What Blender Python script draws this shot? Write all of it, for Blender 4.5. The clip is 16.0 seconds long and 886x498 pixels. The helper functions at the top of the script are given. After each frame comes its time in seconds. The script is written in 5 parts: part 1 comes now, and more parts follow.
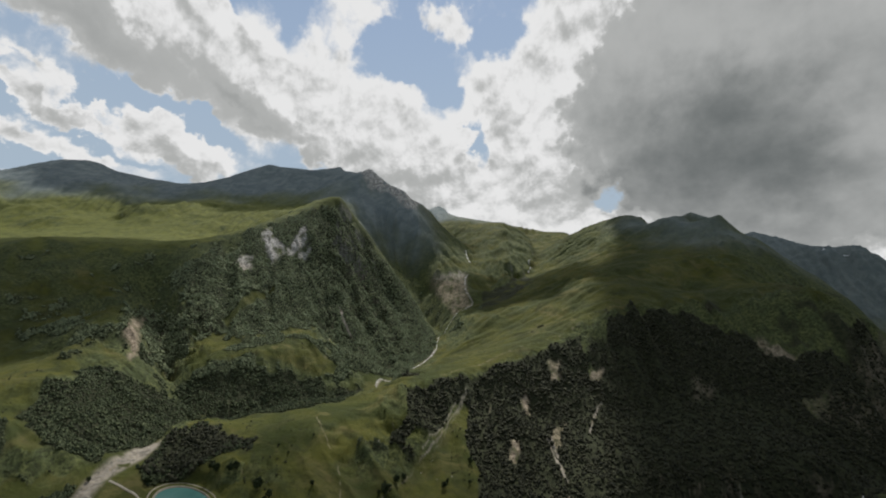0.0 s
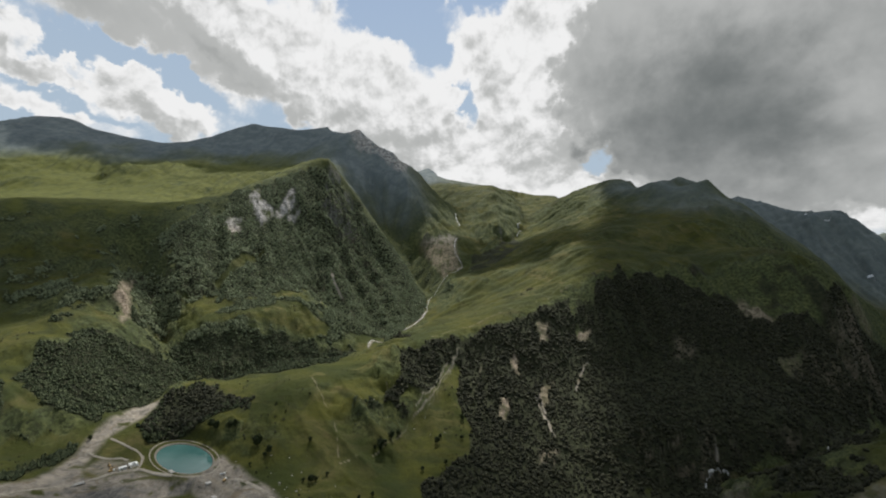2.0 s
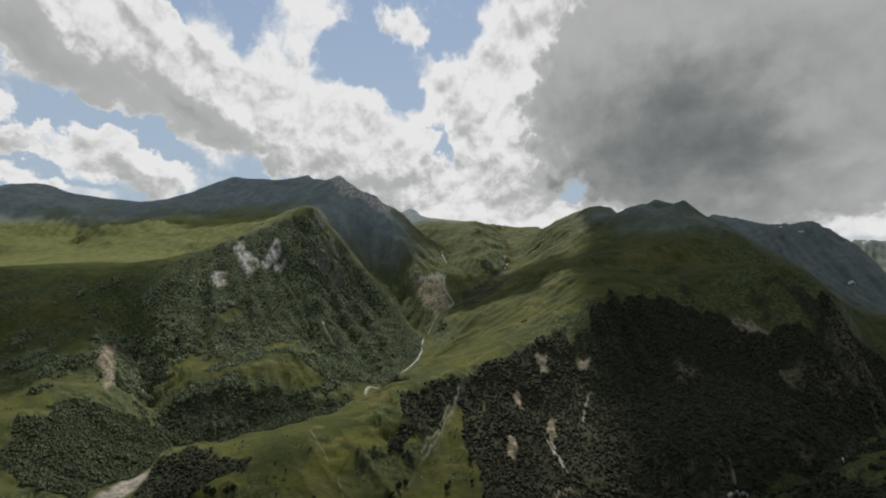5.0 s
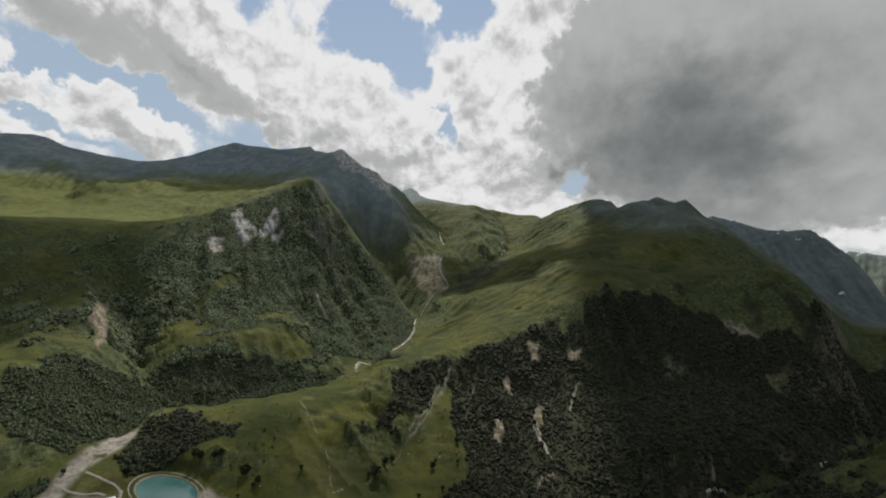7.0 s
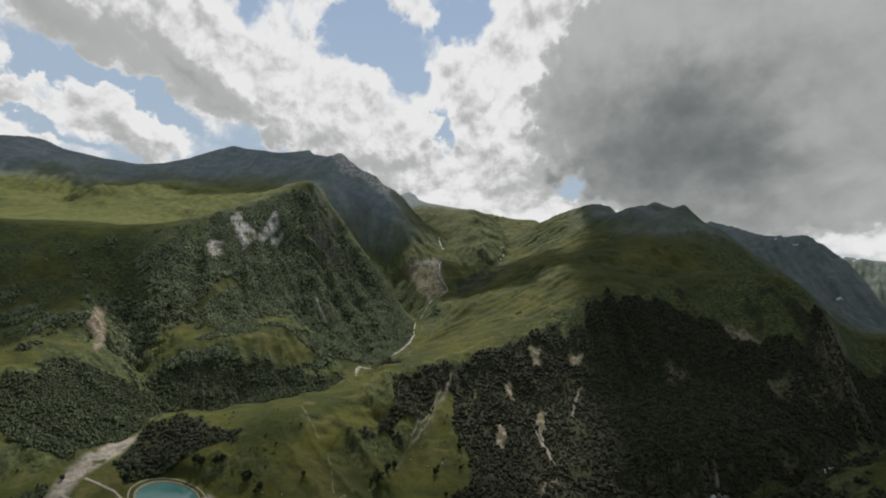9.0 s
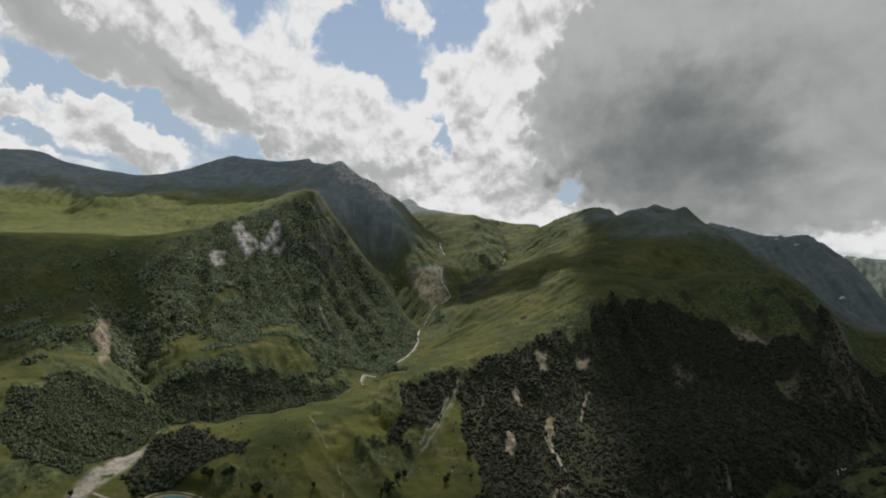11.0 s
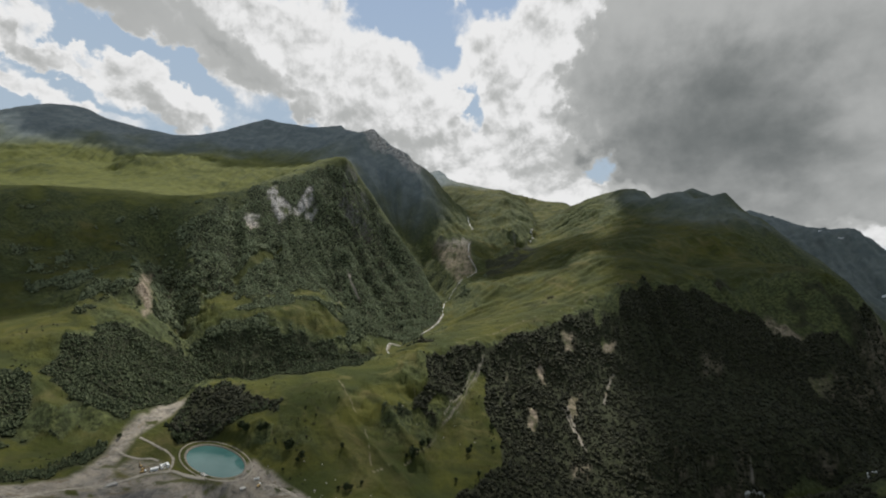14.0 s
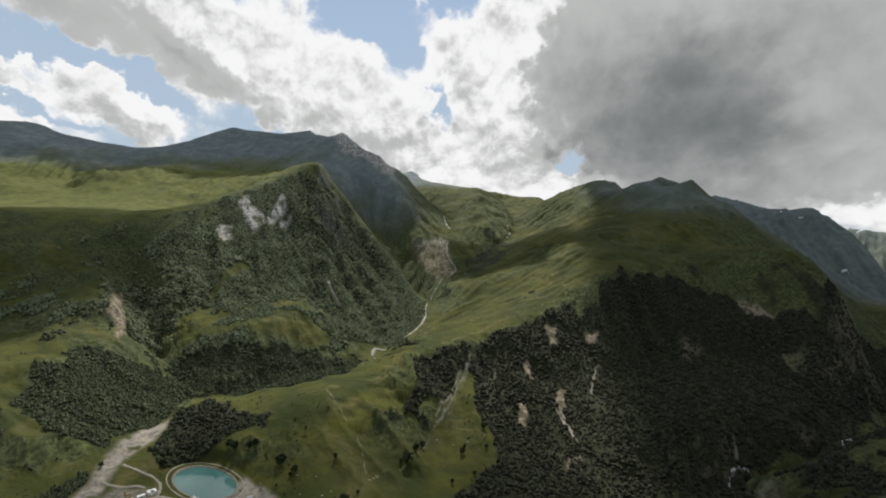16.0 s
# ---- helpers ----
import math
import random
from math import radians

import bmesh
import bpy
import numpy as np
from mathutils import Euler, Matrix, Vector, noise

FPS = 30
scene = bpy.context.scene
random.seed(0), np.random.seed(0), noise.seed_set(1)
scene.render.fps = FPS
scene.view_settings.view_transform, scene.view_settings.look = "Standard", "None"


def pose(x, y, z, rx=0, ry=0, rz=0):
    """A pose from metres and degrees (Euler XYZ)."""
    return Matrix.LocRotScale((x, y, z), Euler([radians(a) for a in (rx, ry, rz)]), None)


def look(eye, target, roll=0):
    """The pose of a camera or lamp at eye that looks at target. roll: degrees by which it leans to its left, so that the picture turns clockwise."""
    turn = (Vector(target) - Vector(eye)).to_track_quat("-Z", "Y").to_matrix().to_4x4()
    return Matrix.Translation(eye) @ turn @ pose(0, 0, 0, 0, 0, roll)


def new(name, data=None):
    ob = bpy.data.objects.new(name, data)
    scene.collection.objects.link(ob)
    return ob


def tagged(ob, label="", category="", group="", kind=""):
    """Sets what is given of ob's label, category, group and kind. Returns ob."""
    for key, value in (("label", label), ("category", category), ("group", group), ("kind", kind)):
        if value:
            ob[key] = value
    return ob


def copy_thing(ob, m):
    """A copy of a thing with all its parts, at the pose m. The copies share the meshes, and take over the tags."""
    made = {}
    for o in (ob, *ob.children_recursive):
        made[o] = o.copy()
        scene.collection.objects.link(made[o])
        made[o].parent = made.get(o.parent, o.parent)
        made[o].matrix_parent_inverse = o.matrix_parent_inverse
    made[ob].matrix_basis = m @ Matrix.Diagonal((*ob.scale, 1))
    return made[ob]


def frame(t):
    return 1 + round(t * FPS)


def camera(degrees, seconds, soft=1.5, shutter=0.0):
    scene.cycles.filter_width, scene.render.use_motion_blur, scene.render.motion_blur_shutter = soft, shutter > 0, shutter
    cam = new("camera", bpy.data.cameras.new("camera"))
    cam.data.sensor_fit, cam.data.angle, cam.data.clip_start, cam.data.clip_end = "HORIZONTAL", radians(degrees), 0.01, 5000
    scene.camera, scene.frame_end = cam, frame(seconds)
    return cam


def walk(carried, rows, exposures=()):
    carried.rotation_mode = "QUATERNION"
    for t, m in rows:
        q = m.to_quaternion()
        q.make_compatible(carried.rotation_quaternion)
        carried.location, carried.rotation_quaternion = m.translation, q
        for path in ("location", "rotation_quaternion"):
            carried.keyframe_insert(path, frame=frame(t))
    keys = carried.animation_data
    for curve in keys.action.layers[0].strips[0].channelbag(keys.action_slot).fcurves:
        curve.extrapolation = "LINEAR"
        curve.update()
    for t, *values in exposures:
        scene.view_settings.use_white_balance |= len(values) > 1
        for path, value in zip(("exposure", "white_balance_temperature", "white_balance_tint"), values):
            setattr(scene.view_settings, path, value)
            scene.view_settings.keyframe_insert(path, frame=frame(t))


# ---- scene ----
cam = camera(88.84, 16.0, soft=2.0)
walk(cam, [
    (0.0, pose(0.0, 0.0, 245.0, 94.51, -0.78, 0.04)),
    (0.5, pose(-2.5, -1.5, 245.9, 92.28, -0.62, -0.76)),
    (1.0, pose(-4.9, -2.4, 246.5, 90.05, -1.96, -1.11)),
    (1.5, pose(-7.3, -2.9, 246.9, 88.20, -2.38, -1.12)),
    (2.0, pose(-9.6, -3.0, 247.1, 89.80, -0.96, -1.51)),
    (2.5, pose(-11.9, -2.8, 247.2, 87.57, -3.39, -3.58)),
    (3.0, pose(-14.2, -2.2, 247.1, 89.91, -2.58, -5.37)),
    (3.5, pose(-16.4, -1.5, 246.9, 91.32, -1.34, -6.49)),
    (4.0, pose(-18.7, -0.6, 246.7, 94.31, -0.02, -7.00)),
    (4.5, pose(-21.0, 0.5, 246.4, 96.11, 2.58, -5.35)),
    (5.0, pose(-23.3, 1.6, 246.1, 94.60, 3.37, -3.23)),
    (7.5, pose(-35.3, 7.4, 245.0, 92.34, -1.04, -4.25)),
    (8.0, pose(-37.8, 8.4, 244.9, 92.76, 0.20, -3.66)),
    (8.5, pose(-40.3, 9.3, 245.0, 94.11, -0.34, -3.98)),
    (9.0, pose(-42.9, 10.1, 245.2, 92.88, -0.92, -4.39)),
    (11.5, pose(-56.4, 12.5, 247.2, 94.30, 0.48, -4.12)),
    (12.0, pose(-59.1, 12.7, 247.9, 95.83, -1.20, -2.03)),
    (12.5, pose(-61.9, 12.9, 248.6, 94.52, -3.00, -1.81)),
    (13.0, pose(-64.6, 13.0, 249.4, 93.00, -3.30, -3.04)),
    (13.5, pose(-67.4, 13.1, 250.1, 91.78, -2.88, -2.70)),
    (14.0, pose(-70.1, 13.3, 250.9, 90.05, -3.12, -1.44)),
    (14.5, pose(-72.7, 13.6, 251.7, 88.52, -3.59, -1.53)),
    (15.0, pose(-75.3, 13.9, 252.4, 88.64, -1.38, -2.68)),
    (15.5, pose(-77.8, 14.5, 253.0, 87.71, -1.63, -4.44)),
    (16.0, pose(-80.3, 15.2, 253.6, 90.08, 0.14, -4.47)),
], exposures=[(0.0, -0.06, 6300, 10), (2.5, 0.09, 6300, 10), (4.0, 0.08, 6300, 10), (5.0, -0.06, 6300, 10), (9.0, -0.03, 6300, 10), (12.0, -0.06, 6300, 10), (14.5, 0.04, 6300, 10), (16.0, 0.16, 6300, 10)])

SUN_TURN, SUN_HEIGHT = radians(4), radians(55)   # from straight ahead, to the right; above the horizon


# ---- sky and sun ----
def sky():
    world = bpy.data.worlds.new("world")
    scene.world = world
    world.use_nodes = True
    nt = world.node_tree
    nt.nodes.clear()

    def node(kind, **settings):
        n = nt.nodes.new(kind)
        for k, v in settings.items():
            setattr_plain(n, k, v)
        return n

    def setattr_plain(n, k, v):
        if k == "operation":
            n.operation = v
        elif k == "blend_type":
            n.blend_type = v

    def feed(socket, v):
        if isinstance(v, (int, float)):
            socket.default_value = v
        else:
            nt.links.new(v, socket)

    def calc(op, a, b=0.0, c=0.0):
        n = node("ShaderNodeMath", operation=op)
        for s, v in zip(n.inputs, (a, b, c)):
            feed(s, v)
        return n.outputs[0]

    def ramp(v, a, b, lo=0.0, hi=1.0):
        n = node("ShaderNodeMapRange")
        n.interpolation_type = "SMOOTHSTEP"
        for s, q in zip(n.inputs, (v, a, b, lo, hi)):
            feed(s, q)
        return n.outputs[0]

    def blend(f, a, b):
        n = node("ShaderNodeMix")
        n.data_type = "RGBA"
        feed(n.inputs[0], f)
        for s, v in ((n.inputs[6], a), (n.inputs[7], b)):
            if isinstance(v, tuple):
                s.default_value = (*v, 1)
            else:
                nt.links.new(v, s)
        return n.outputs[2]

    way = node("ShaderNodeTexCoord").outputs["Generated"]
    xyz = node("ShaderNodeSeparateXYZ")
    nt.links.new(way, xyz.inputs[0])
    x, y, z = xyz.outputs
    turn = calc("MULTIPLY", calc("ARCTAN2", x, y), 57.29578)
    rise = calc("MULTIPLY", calc("ARCSINE", z), 57.29578)

    # clouds get smaller and flatter towards the horizon
    tall = calc("MULTIPLY", calc("POWER", calc("ADD", calc("MAXIMUM", rise, 0.0), 6.0), 0.72), 0.40)
    round_sky = node("ShaderNodeCombineXYZ")
    feed(round_sky.inputs[0], calc("MULTIPLY", turn, 0.115))
    feed(round_sky.inputs[1], tall)

    def puffs(scale, detail, rough, shift, warp=0.0):
        m = node("ShaderNodeVectorMath", operation="ADD")
        nt.links.new(round_sky.outputs[0], m.inputs[0])
        m.inputs[1].default_value = shift
        n = node("ShaderNodeTexNoise")
        nt.links.new(m.outputs[0], n.inputs["Vector"])
        n.inputs["Scale"].default_value, n.inputs["Detail"].default_value = scale, detail
        n.inputs["Roughness"].default_value, n.inputs["Distortion"].default_value = rough, warp
        return n.outputs[0]

    def billow(scale, shift):
        """Round heaps with sharp creases between them."""
        return calc("ABSOLUTE", calc("SUBTRACT", calc("MULTIPLY", puffs(scale, 5, 0.55, shift, 0.2), 2.0), 1.0))

    blown_turn = calc("ADD", turn, calc("MULTIPLY", calc("SUBTRACT", puffs(2.3, 7, 0.56, (11, 2, 0)), 0.5), 9.0))
    blown_rise = calc("ADD", rise, calc("MULTIPLY", calc("SUBTRACT", puffs(2.3, 7, 0.56, (4, 9, 5)), 0.5), 7.0))

    def patch(a, e, wide, tall, lean=0.0):
        """1 in the middle of an oval of sky, 0 at its rim."""
        c, s = math.cos(radians(lean)), math.sin(radians(lean))
        da, de = calc("SUBTRACT", blown_turn, a), calc("SUBTRACT", blown_rise, e)
        u = calc("DIVIDE", calc("ADD", calc("MULTIPLY", da, c), calc("MULTIPLY", de, s)), wide)
        v = calc("DIVIDE", calc("SUBTRACT", calc("MULTIPLY", de, c), calc("MULTIPLY", da, s)), tall)
        r = calc("ADD", calc("MULTIPLY", u, u), calc("MULTIPLY", v, v))
        return ramp(r, 0.0, 1.0, 1.0, 0.0)

    def total(*terms):
        out = terms[0]
        for t in terms[1:]:
            out = calc("ADD", out, t)
        return out

    amount = 0.03
    for a, e, wide, tall_, lean, gain in (
            (37.4, 21.9, 32.6, 28.6, 0, 0.85),
            (25.1, 28.9, 20.4, 8.8, 0, 0.4),
            (-38.3, 27.7, 29.2, 7.5, -24, 0.85),
            (-23.7, 23.3, 21.1, 4.1, -33, 0.8),
            (-10.0, 18.6, 22.4, 7.8, -30, 0.75),
            (-13.3, 30.9, 4.8, 7.5, -60, 0.5),
            (0.3, 30.8, 4.8, 2.7, -20, 0.45),
            (11.7, 20.0, 12.2, 14.3, -40, 0.85),
            (1.0, 11.7, 19.0, 7.5, 0, 0.55),
            (13.7, 9.1, 14.3, 4.1, 0, 0.55),
            (-31.3, 15.0, 8.5, 3.0, -22, 0.72),
            (-42.2, 17.4, 8.5, 3.1, -14, 0.62),
            (-42.6, 13.5, 7.5, 1.8, -14, 0.55),
            (37.7, 6.4, 18.4, 4.1, 0, 0.5),
            (-17.4, 28.7, 4.8, 8.2, -50, -0.4),
            (8.1, 29.2, 6.1, 3.4, -10, -0.35),
            (-5.2, 26.8, 10.2, 2.7, -30, -0.4),
            (4.5, 16.6, 2.0, 4.8, 10, -0.8),
            (-36.9, 18.0, 3.4, 3.4, 0, -0.7),
            (-32.2, 18.5, 9.5, 1.8, -24, -0.5),
            (-43.1, 14.8, 12.2, 1.2, -16, -0.4),
            (-44.1, 18.7, 10.9, 1.2, -12, -0.45),
            (19.8, 10.3, 3.4, 2.2, 0, -0.8),
            (-21.1, 21.1, 3.4, 1.4, -10, -0.5),
            (-42.8, 10.8, 17.0, 1.6, -12, -0.3),
    ):
        amount = calc("ADD", amount, calc("MULTIPLY", patch(a, e, wide, tall_, lean), gain))
    amount = calc("ADD", amount, ramp(rise, 38.0, 60.0, 0.0, 0.3))
    shift, sunward = Vector((3.1, 1.7, 0.4)), Vector((0.05, 0.17, 0.0))

    def heaps(at):
        n = calc("MULTIPLY", calc("SUBTRACT", puffs(1.25, 10, 0.55, at, 0.25), 0.5), 1.0)
        return calc("ADD", n, calc("MULTIPLY", calc("SUBTRACT", billow(3.0, at), 0.22), 0.30))

    here, above = heaps(shift), heaps(shift + sunward)
    thick = calc("ADD", here, amount)
    cover = ramp(thick, -0.07, 0.27)
    lit = calc("SUBTRACT", here, above)
    dark = 0.0
    for a, e, wide, tall_, lean, gain in (
            (29.0, 15.0, 17.0, 12.0, 0, 0.30),
            (41.5, 15.2, 20.4, 13.6, 0, 0.15),
            (40.7, 6.4, 16.3, 3.4, 0, 0.1),
            (-33.9, 22.0, 19.7, 3.5, -24, 0.4),
            (-23.5, 19.7, 11.6, 2.4, -32, 0.34),
            (-44.5, 23.3, 13.6, 6.1, -10, 0.2),
            (15.8, 11.5, 9.5, 3.4, 0, 0.16),
            (-10.6, 15.2, 13.6, 3.1, -25, 0.22),
            (-30.2, 12.8, 8.2, 1.6, -25, 0.26),
            (0.2, 11.7, 8.2, 3.4, 0, 0.16),
            (-41.5, 16.0, 9.5, 1.4, -22, 0.2),
    ):
        dark = calc("ADD", dark, calc("MULTIPLY", patch(a, e, wide, tall_, lean), gain))
    ragged = calc("ADD", patch(39.6, 19.3, 29.2, 18.4), calc("MULTIPLY", calc("SUBTRACT", puffs(1.7, 7, 0.52, (2, 6, 3), 0.3), 0.5), 0.7))
    bank = ramp(ragged, 0.12, 0.34)
    dark = calc("ADD", calc("ADD", dark, calc("MULTIPLY", bank, calc("ADD", 0.22, calc("MULTIPLY", puffs(1.0, 4, 0.55, (5, 1, 8), 0.3), 0.52)))), ramp(rise, 36.0, 60.0, 0.0, 0.6))
    calm = ramp(dark, 0.2, 0.5, 1.0, 0.16)
    tone = total(1.06, calc("MULTIPLY", calc("MULTIPLY", lit, 1.5), calm), calc("MULTIPLY", ramp(thick, 0.12, 0.75), -0.20),
                 calc("MULTIPLY", calc("MULTIPLY", calc("SUBTRACT", puffs(2.1, 5, 0.5, (7, 3, 1), 0.4), 0.5), 0.40), ramp(dark, 0.2, 0.5, 1.0, 0.45)), calc("MULTIPLY", dark, -1.0))
    tone = calc("MINIMUM", calc("MAXIMUM", tone, -0.3), 1.0)
    cloud = blend(ramp(tone, -0.25, 0.5), (0.135, 0.146, 0.142), blend(ramp(tone, 0.5, 1.0), (0.45, 0.45, 0.43), (0.84, 0.825, 0.80)))
    veil = ramp(rise, 8.0, 40.0, 0.95, 0.5)

    air = node("ShaderNodeTexSky")
    air.sky_type, air.sun_disc = "NISHITA", False
    air.sun_elevation, air.sun_rotation = SUN_HEIGHT, SUN_TURN
    air.altitude, air.dust_density, air.ozone_density = 2300, 1.0, 1.0
    dim = node("ShaderNodeVectorMath", operation="SCALE")
    nt.links.new(air.outputs[0], dim.inputs[0])
    dim.inputs["Scale"].default_value = 0.125
    sky_colour = blend(veil, dim.outputs[0], (0.41, 0.49, 0.56))
    out = node("ShaderNodeBackground")
    nt.links.new(blend(cover, sky_colour, cloud), out.inputs[0])
    out.inputs[1].default_value = 1.0
    end = node("ShaderNodeOutputWorld")
    nt.links.new(out.outputs[0], end.inputs[0])


sky()
sun = new("sun", bpy.data.lights.new("sun", "SUN"))
sun.data.energy, sun.data.angle, sun.data.color = 4.8, radians(0.6), (1.0, 0.95, 0.85)
sun.matrix_world = look((0, 0, 0), (-math.sin(SUN_TURN) * math.cos(SUN_HEIGHT), -math.cos(SUN_TURN) * math.cos(SUN_HEIGHT), -math.sin(SUN_HEIGHT)))


# ---- materials ----
class Graph:
    """A material's nodes, with short calls for the usual ones."""

    def __init__(self, name):
        self.material = bpy.data.materials.new(name)
        self.material.use_nodes = True
        self.tree = self.material.node_tree
        self.shader = self.tree.nodes["Principled BSDF"]
        self.place = self.tree.nodes.new("ShaderNodeNewGeometry").outputs["Position"]

    def feed(self, socket, v):
        if isinstance(v, tuple):
            socket.default_value = (*v, 1) if len(v) == 3 and socket.type == "RGBA" else v
        elif isinstance(v, (int, float)):
            socket.default_value = v
        else:
            self.tree.links.new(v, socket)

    def value(self, name):
        n = self.tree.nodes.new("ShaderNodeAttribute")
        n.attribute_name = name
        return n.outputs["Fac"]

    def grain(self, size, detail=5.0, rough=0.6, warp=0.0, stretch=(1, 1, 1), at=None):
        """Noise about 0.5 whose largest lumps are size metres."""
        m = self.tree.nodes.new("ShaderNodeMapping")
        self.tree.links.new(at or self.place, m.inputs[0])
        m.inputs["Scale"].default_value = [s / size for s in stretch]
        n = self.tree.nodes.new("ShaderNodeTexNoise")
        self.tree.links.new(m.outputs[0], n.inputs["Vector"])
        for k, v in (("Scale", 1.0), ("Detail", detail), ("Roughness", rough), ("Distortion", warp)):
            n.inputs[k].default_value = v
        return n.outputs[0]

    def calc(self, op, a, b=0.0):
        n = self.tree.nodes.new("ShaderNodeMath")
        n.operation = op
        self.feed(n.inputs[0], a)
        self.feed(n.inputs[1], b)
        return n.outputs[0]

    def ramp(self, v, a, b, lo=0.0, hi=1.0):
        n = self.tree.nodes.new("ShaderNodeMapRange")
        n.interpolation_type = "SMOOTHSTEP"
        for s, q in zip(n.inputs, (v, a, b, lo, hi)):
            self.feed(s, q)
        return n.outputs[0]

    def blend(self, f, a, b, way="MIX"):
        n = self.tree.nodes.new("ShaderNodeMix")
        n.data_type, n.blend_type = "RGBA", way
        self.feed(n.inputs[0], f)
        self.feed(n.inputs[6], a)
        self.feed(n.inputs[7], b)
        return n.outputs[2]

    def relief(self, v, metres):
        n = self.tree.nodes.new("ShaderNodeBump")
        n.inputs["Distance"].default_value, n.inputs["Strength"].default_value = metres, 1.0
        self.tree.links.new(v, n.inputs["Height"])
        self.tree.links.new(n.outputs[0], self.shader.inputs["Normal"])

    def done(self, colour, rough, gloss=0.25):
        self.feed(self.shader.inputs["Base Color"], colour)
        self.feed(self.shader.inputs["Roughness"], rough)
        self.shader.inputs["Specular IOR Level"].default_value = gloss
        return self.material


def ground_material():
    g = Graph("mountain_ground")
    broad, mid, small = g.grain(190, 6, 0.6, 0.6), g.grain(38, 6, 0.62, 0.4), g.grain(6, 6, 0.7)
    grass = g.blend(g.ramp(broad, 0.36, 0.64), (0.035, 0.044, 0.010), (0.076, 0.076, 0.015))
    grass = g.blend(g.ramp(mid, 0.42, 0.68, 0.0, 0.75), grass, (0.029, 0.037, 0.012))
    dry = g.ramp(g.grain(95, 6, 0.65, 1.2), 0.50, 0.66)
    grass = g.blend(g.calc("MULTIPLY", dry, g.value("dry")), grass, (0.108, 0.098, 0.034))
    grass = g.blend(g.ramp(small, 0.45, 0.75, 0.0, 0.5), grass, (0.030, 0.040, 0.014))
    bracken = g.ramp(g.grain(120, 7, 0.65, 2.2), 0.53, 0.68, 0.0, 0.32)
    grass = g.blend(bracken, grass, (0.084, 0.070, 0.032))
    pasture = g.blend(g.ramp(mid, 0.40, 0.66), (0.118, 0.126, 0.032), (0.076, 0.086, 0.022))
    grass = g.blend(g.calc("MULTIPLY", g.value("pasture"), 0.75), grass, pasture)
    # High turf and scree, blue-grey because distance haze is mixed into the colour.
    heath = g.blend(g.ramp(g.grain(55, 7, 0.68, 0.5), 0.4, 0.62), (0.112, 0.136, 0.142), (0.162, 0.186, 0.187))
    grass = g.blend(g.value("haze_alpine"), grass, heath)
    clumps = g.ramp(g.grain(7, 6, 0.68), 0.38, 0.60)
    scrub = g.blend(clumps, (0.032, 0.040, 0.018), g.blend(g.ramp(mid, 0.4, 0.62), (0.100, 0.112, 0.042), (0.066, 0.080, 0.034)))
    colour = g.blend(g.value("scrub"), grass, scrub)
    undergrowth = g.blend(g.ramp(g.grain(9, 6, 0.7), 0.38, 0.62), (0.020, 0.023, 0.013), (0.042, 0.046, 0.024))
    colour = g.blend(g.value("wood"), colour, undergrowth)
    strata = g.ramp(g.grain(13, 9, 0.74, 1.2, (1, 1, 1.6)), 0.40, 0.58)
    earth = g.blend(strata, (0.105, 0.082, 0.060), (0.36, 0.295, 0.225))
    pale = g.blend(strata, (0.13, 0.12, 0.11), (0.50, 0.475, 0.45))
    stone = g.blend(g.value("pale"), earth, pale)
    stone = g.blend(g.ramp(g.grain(22, 6, 0.7, 0.5), 0.5, 0.68, 0.0, 0.7), stone, (0.045, 0.050, 0.026))
    colour = g.blend(g.value("rock"), colour, stone)
    bed = g.grain(26, 8, 0.68, 0.9, (1, 1, 1))
    gravel = g.blend(g.ramp(bed, 0.34, 0.68), (0.150, 0.130, 0.106), (0.330, 0.292, 0.240))
    gravel = g.blend(g.ramp(g.grain(40, 7, 0.65, 2.5), 0.50, 0.62, 0.0, 0.75), gravel, (0.085, 0.080, 0.074))
    wash = g.ramp(g.grain(15, 7, 0.7, 3.5, (1.6, 0.55, 1)), 0.47, 0.53)
    gravel = g.blend(g.calc("MULTIPLY", wash, 0.45), gravel, (0.30, 0.275, 0.235))
    gravel = g.blend(g.ramp(small, 0.35, 0.7, 0.0, 0.3), gravel, (0.10, 0.095, 0.085))
    gravel = g.blend(g.ramp(g.grain(33, 7, 0.66, 1.8), 0.55, 0.66, 0.0, 0.7), gravel, (0.145, 0.112, 0.072))
    silt = g.blend(g.ramp(g.grain(18, 7, 0.66, 2.0, (1.5, 0.6, 1)), 0.40, 0.60), (0.088, 0.085, 0.082), (0.165, 0.155, 0.140))
    gravel = g.blend(g.calc("MULTIPLY", g.value("silt"), g.ramp(g.grain(60, 6, 0.6, 1.5), 0.36, 0.56)), gravel, silt)
    colour = g.blend(g.value("gravel"), colour, gravel)
    colour = g.blend(g.value("path"), colour, (0.27, 0.235, 0.165))
    g.relief(g.calc("ADD", g.calc("MULTIPLY", g.grain(14, 8, 0.68), 1.0), g.calc("MULTIPLY", small, 0.35)), 3.4)
    return g.done(colour, 0.95, 0.12)


def leaf_material(name, dark, light):
    g = Graph(name)
    pick = g.tree.nodes.new("ShaderNodeNewGeometry").outputs["Random Per Island"]
    c = g.blend(pick, dark, light)
    c = g.blend(g.ramp(g.grain(1.6, 5, 0.75), 0.4, 0.66, 0.0, 0.45), c, tuple(v * 0.5 for v in dark))
    g.relief(g.grain(1.3, 5, 0.75), 0.7)
    return g.done(c, 0.8, 0.15)


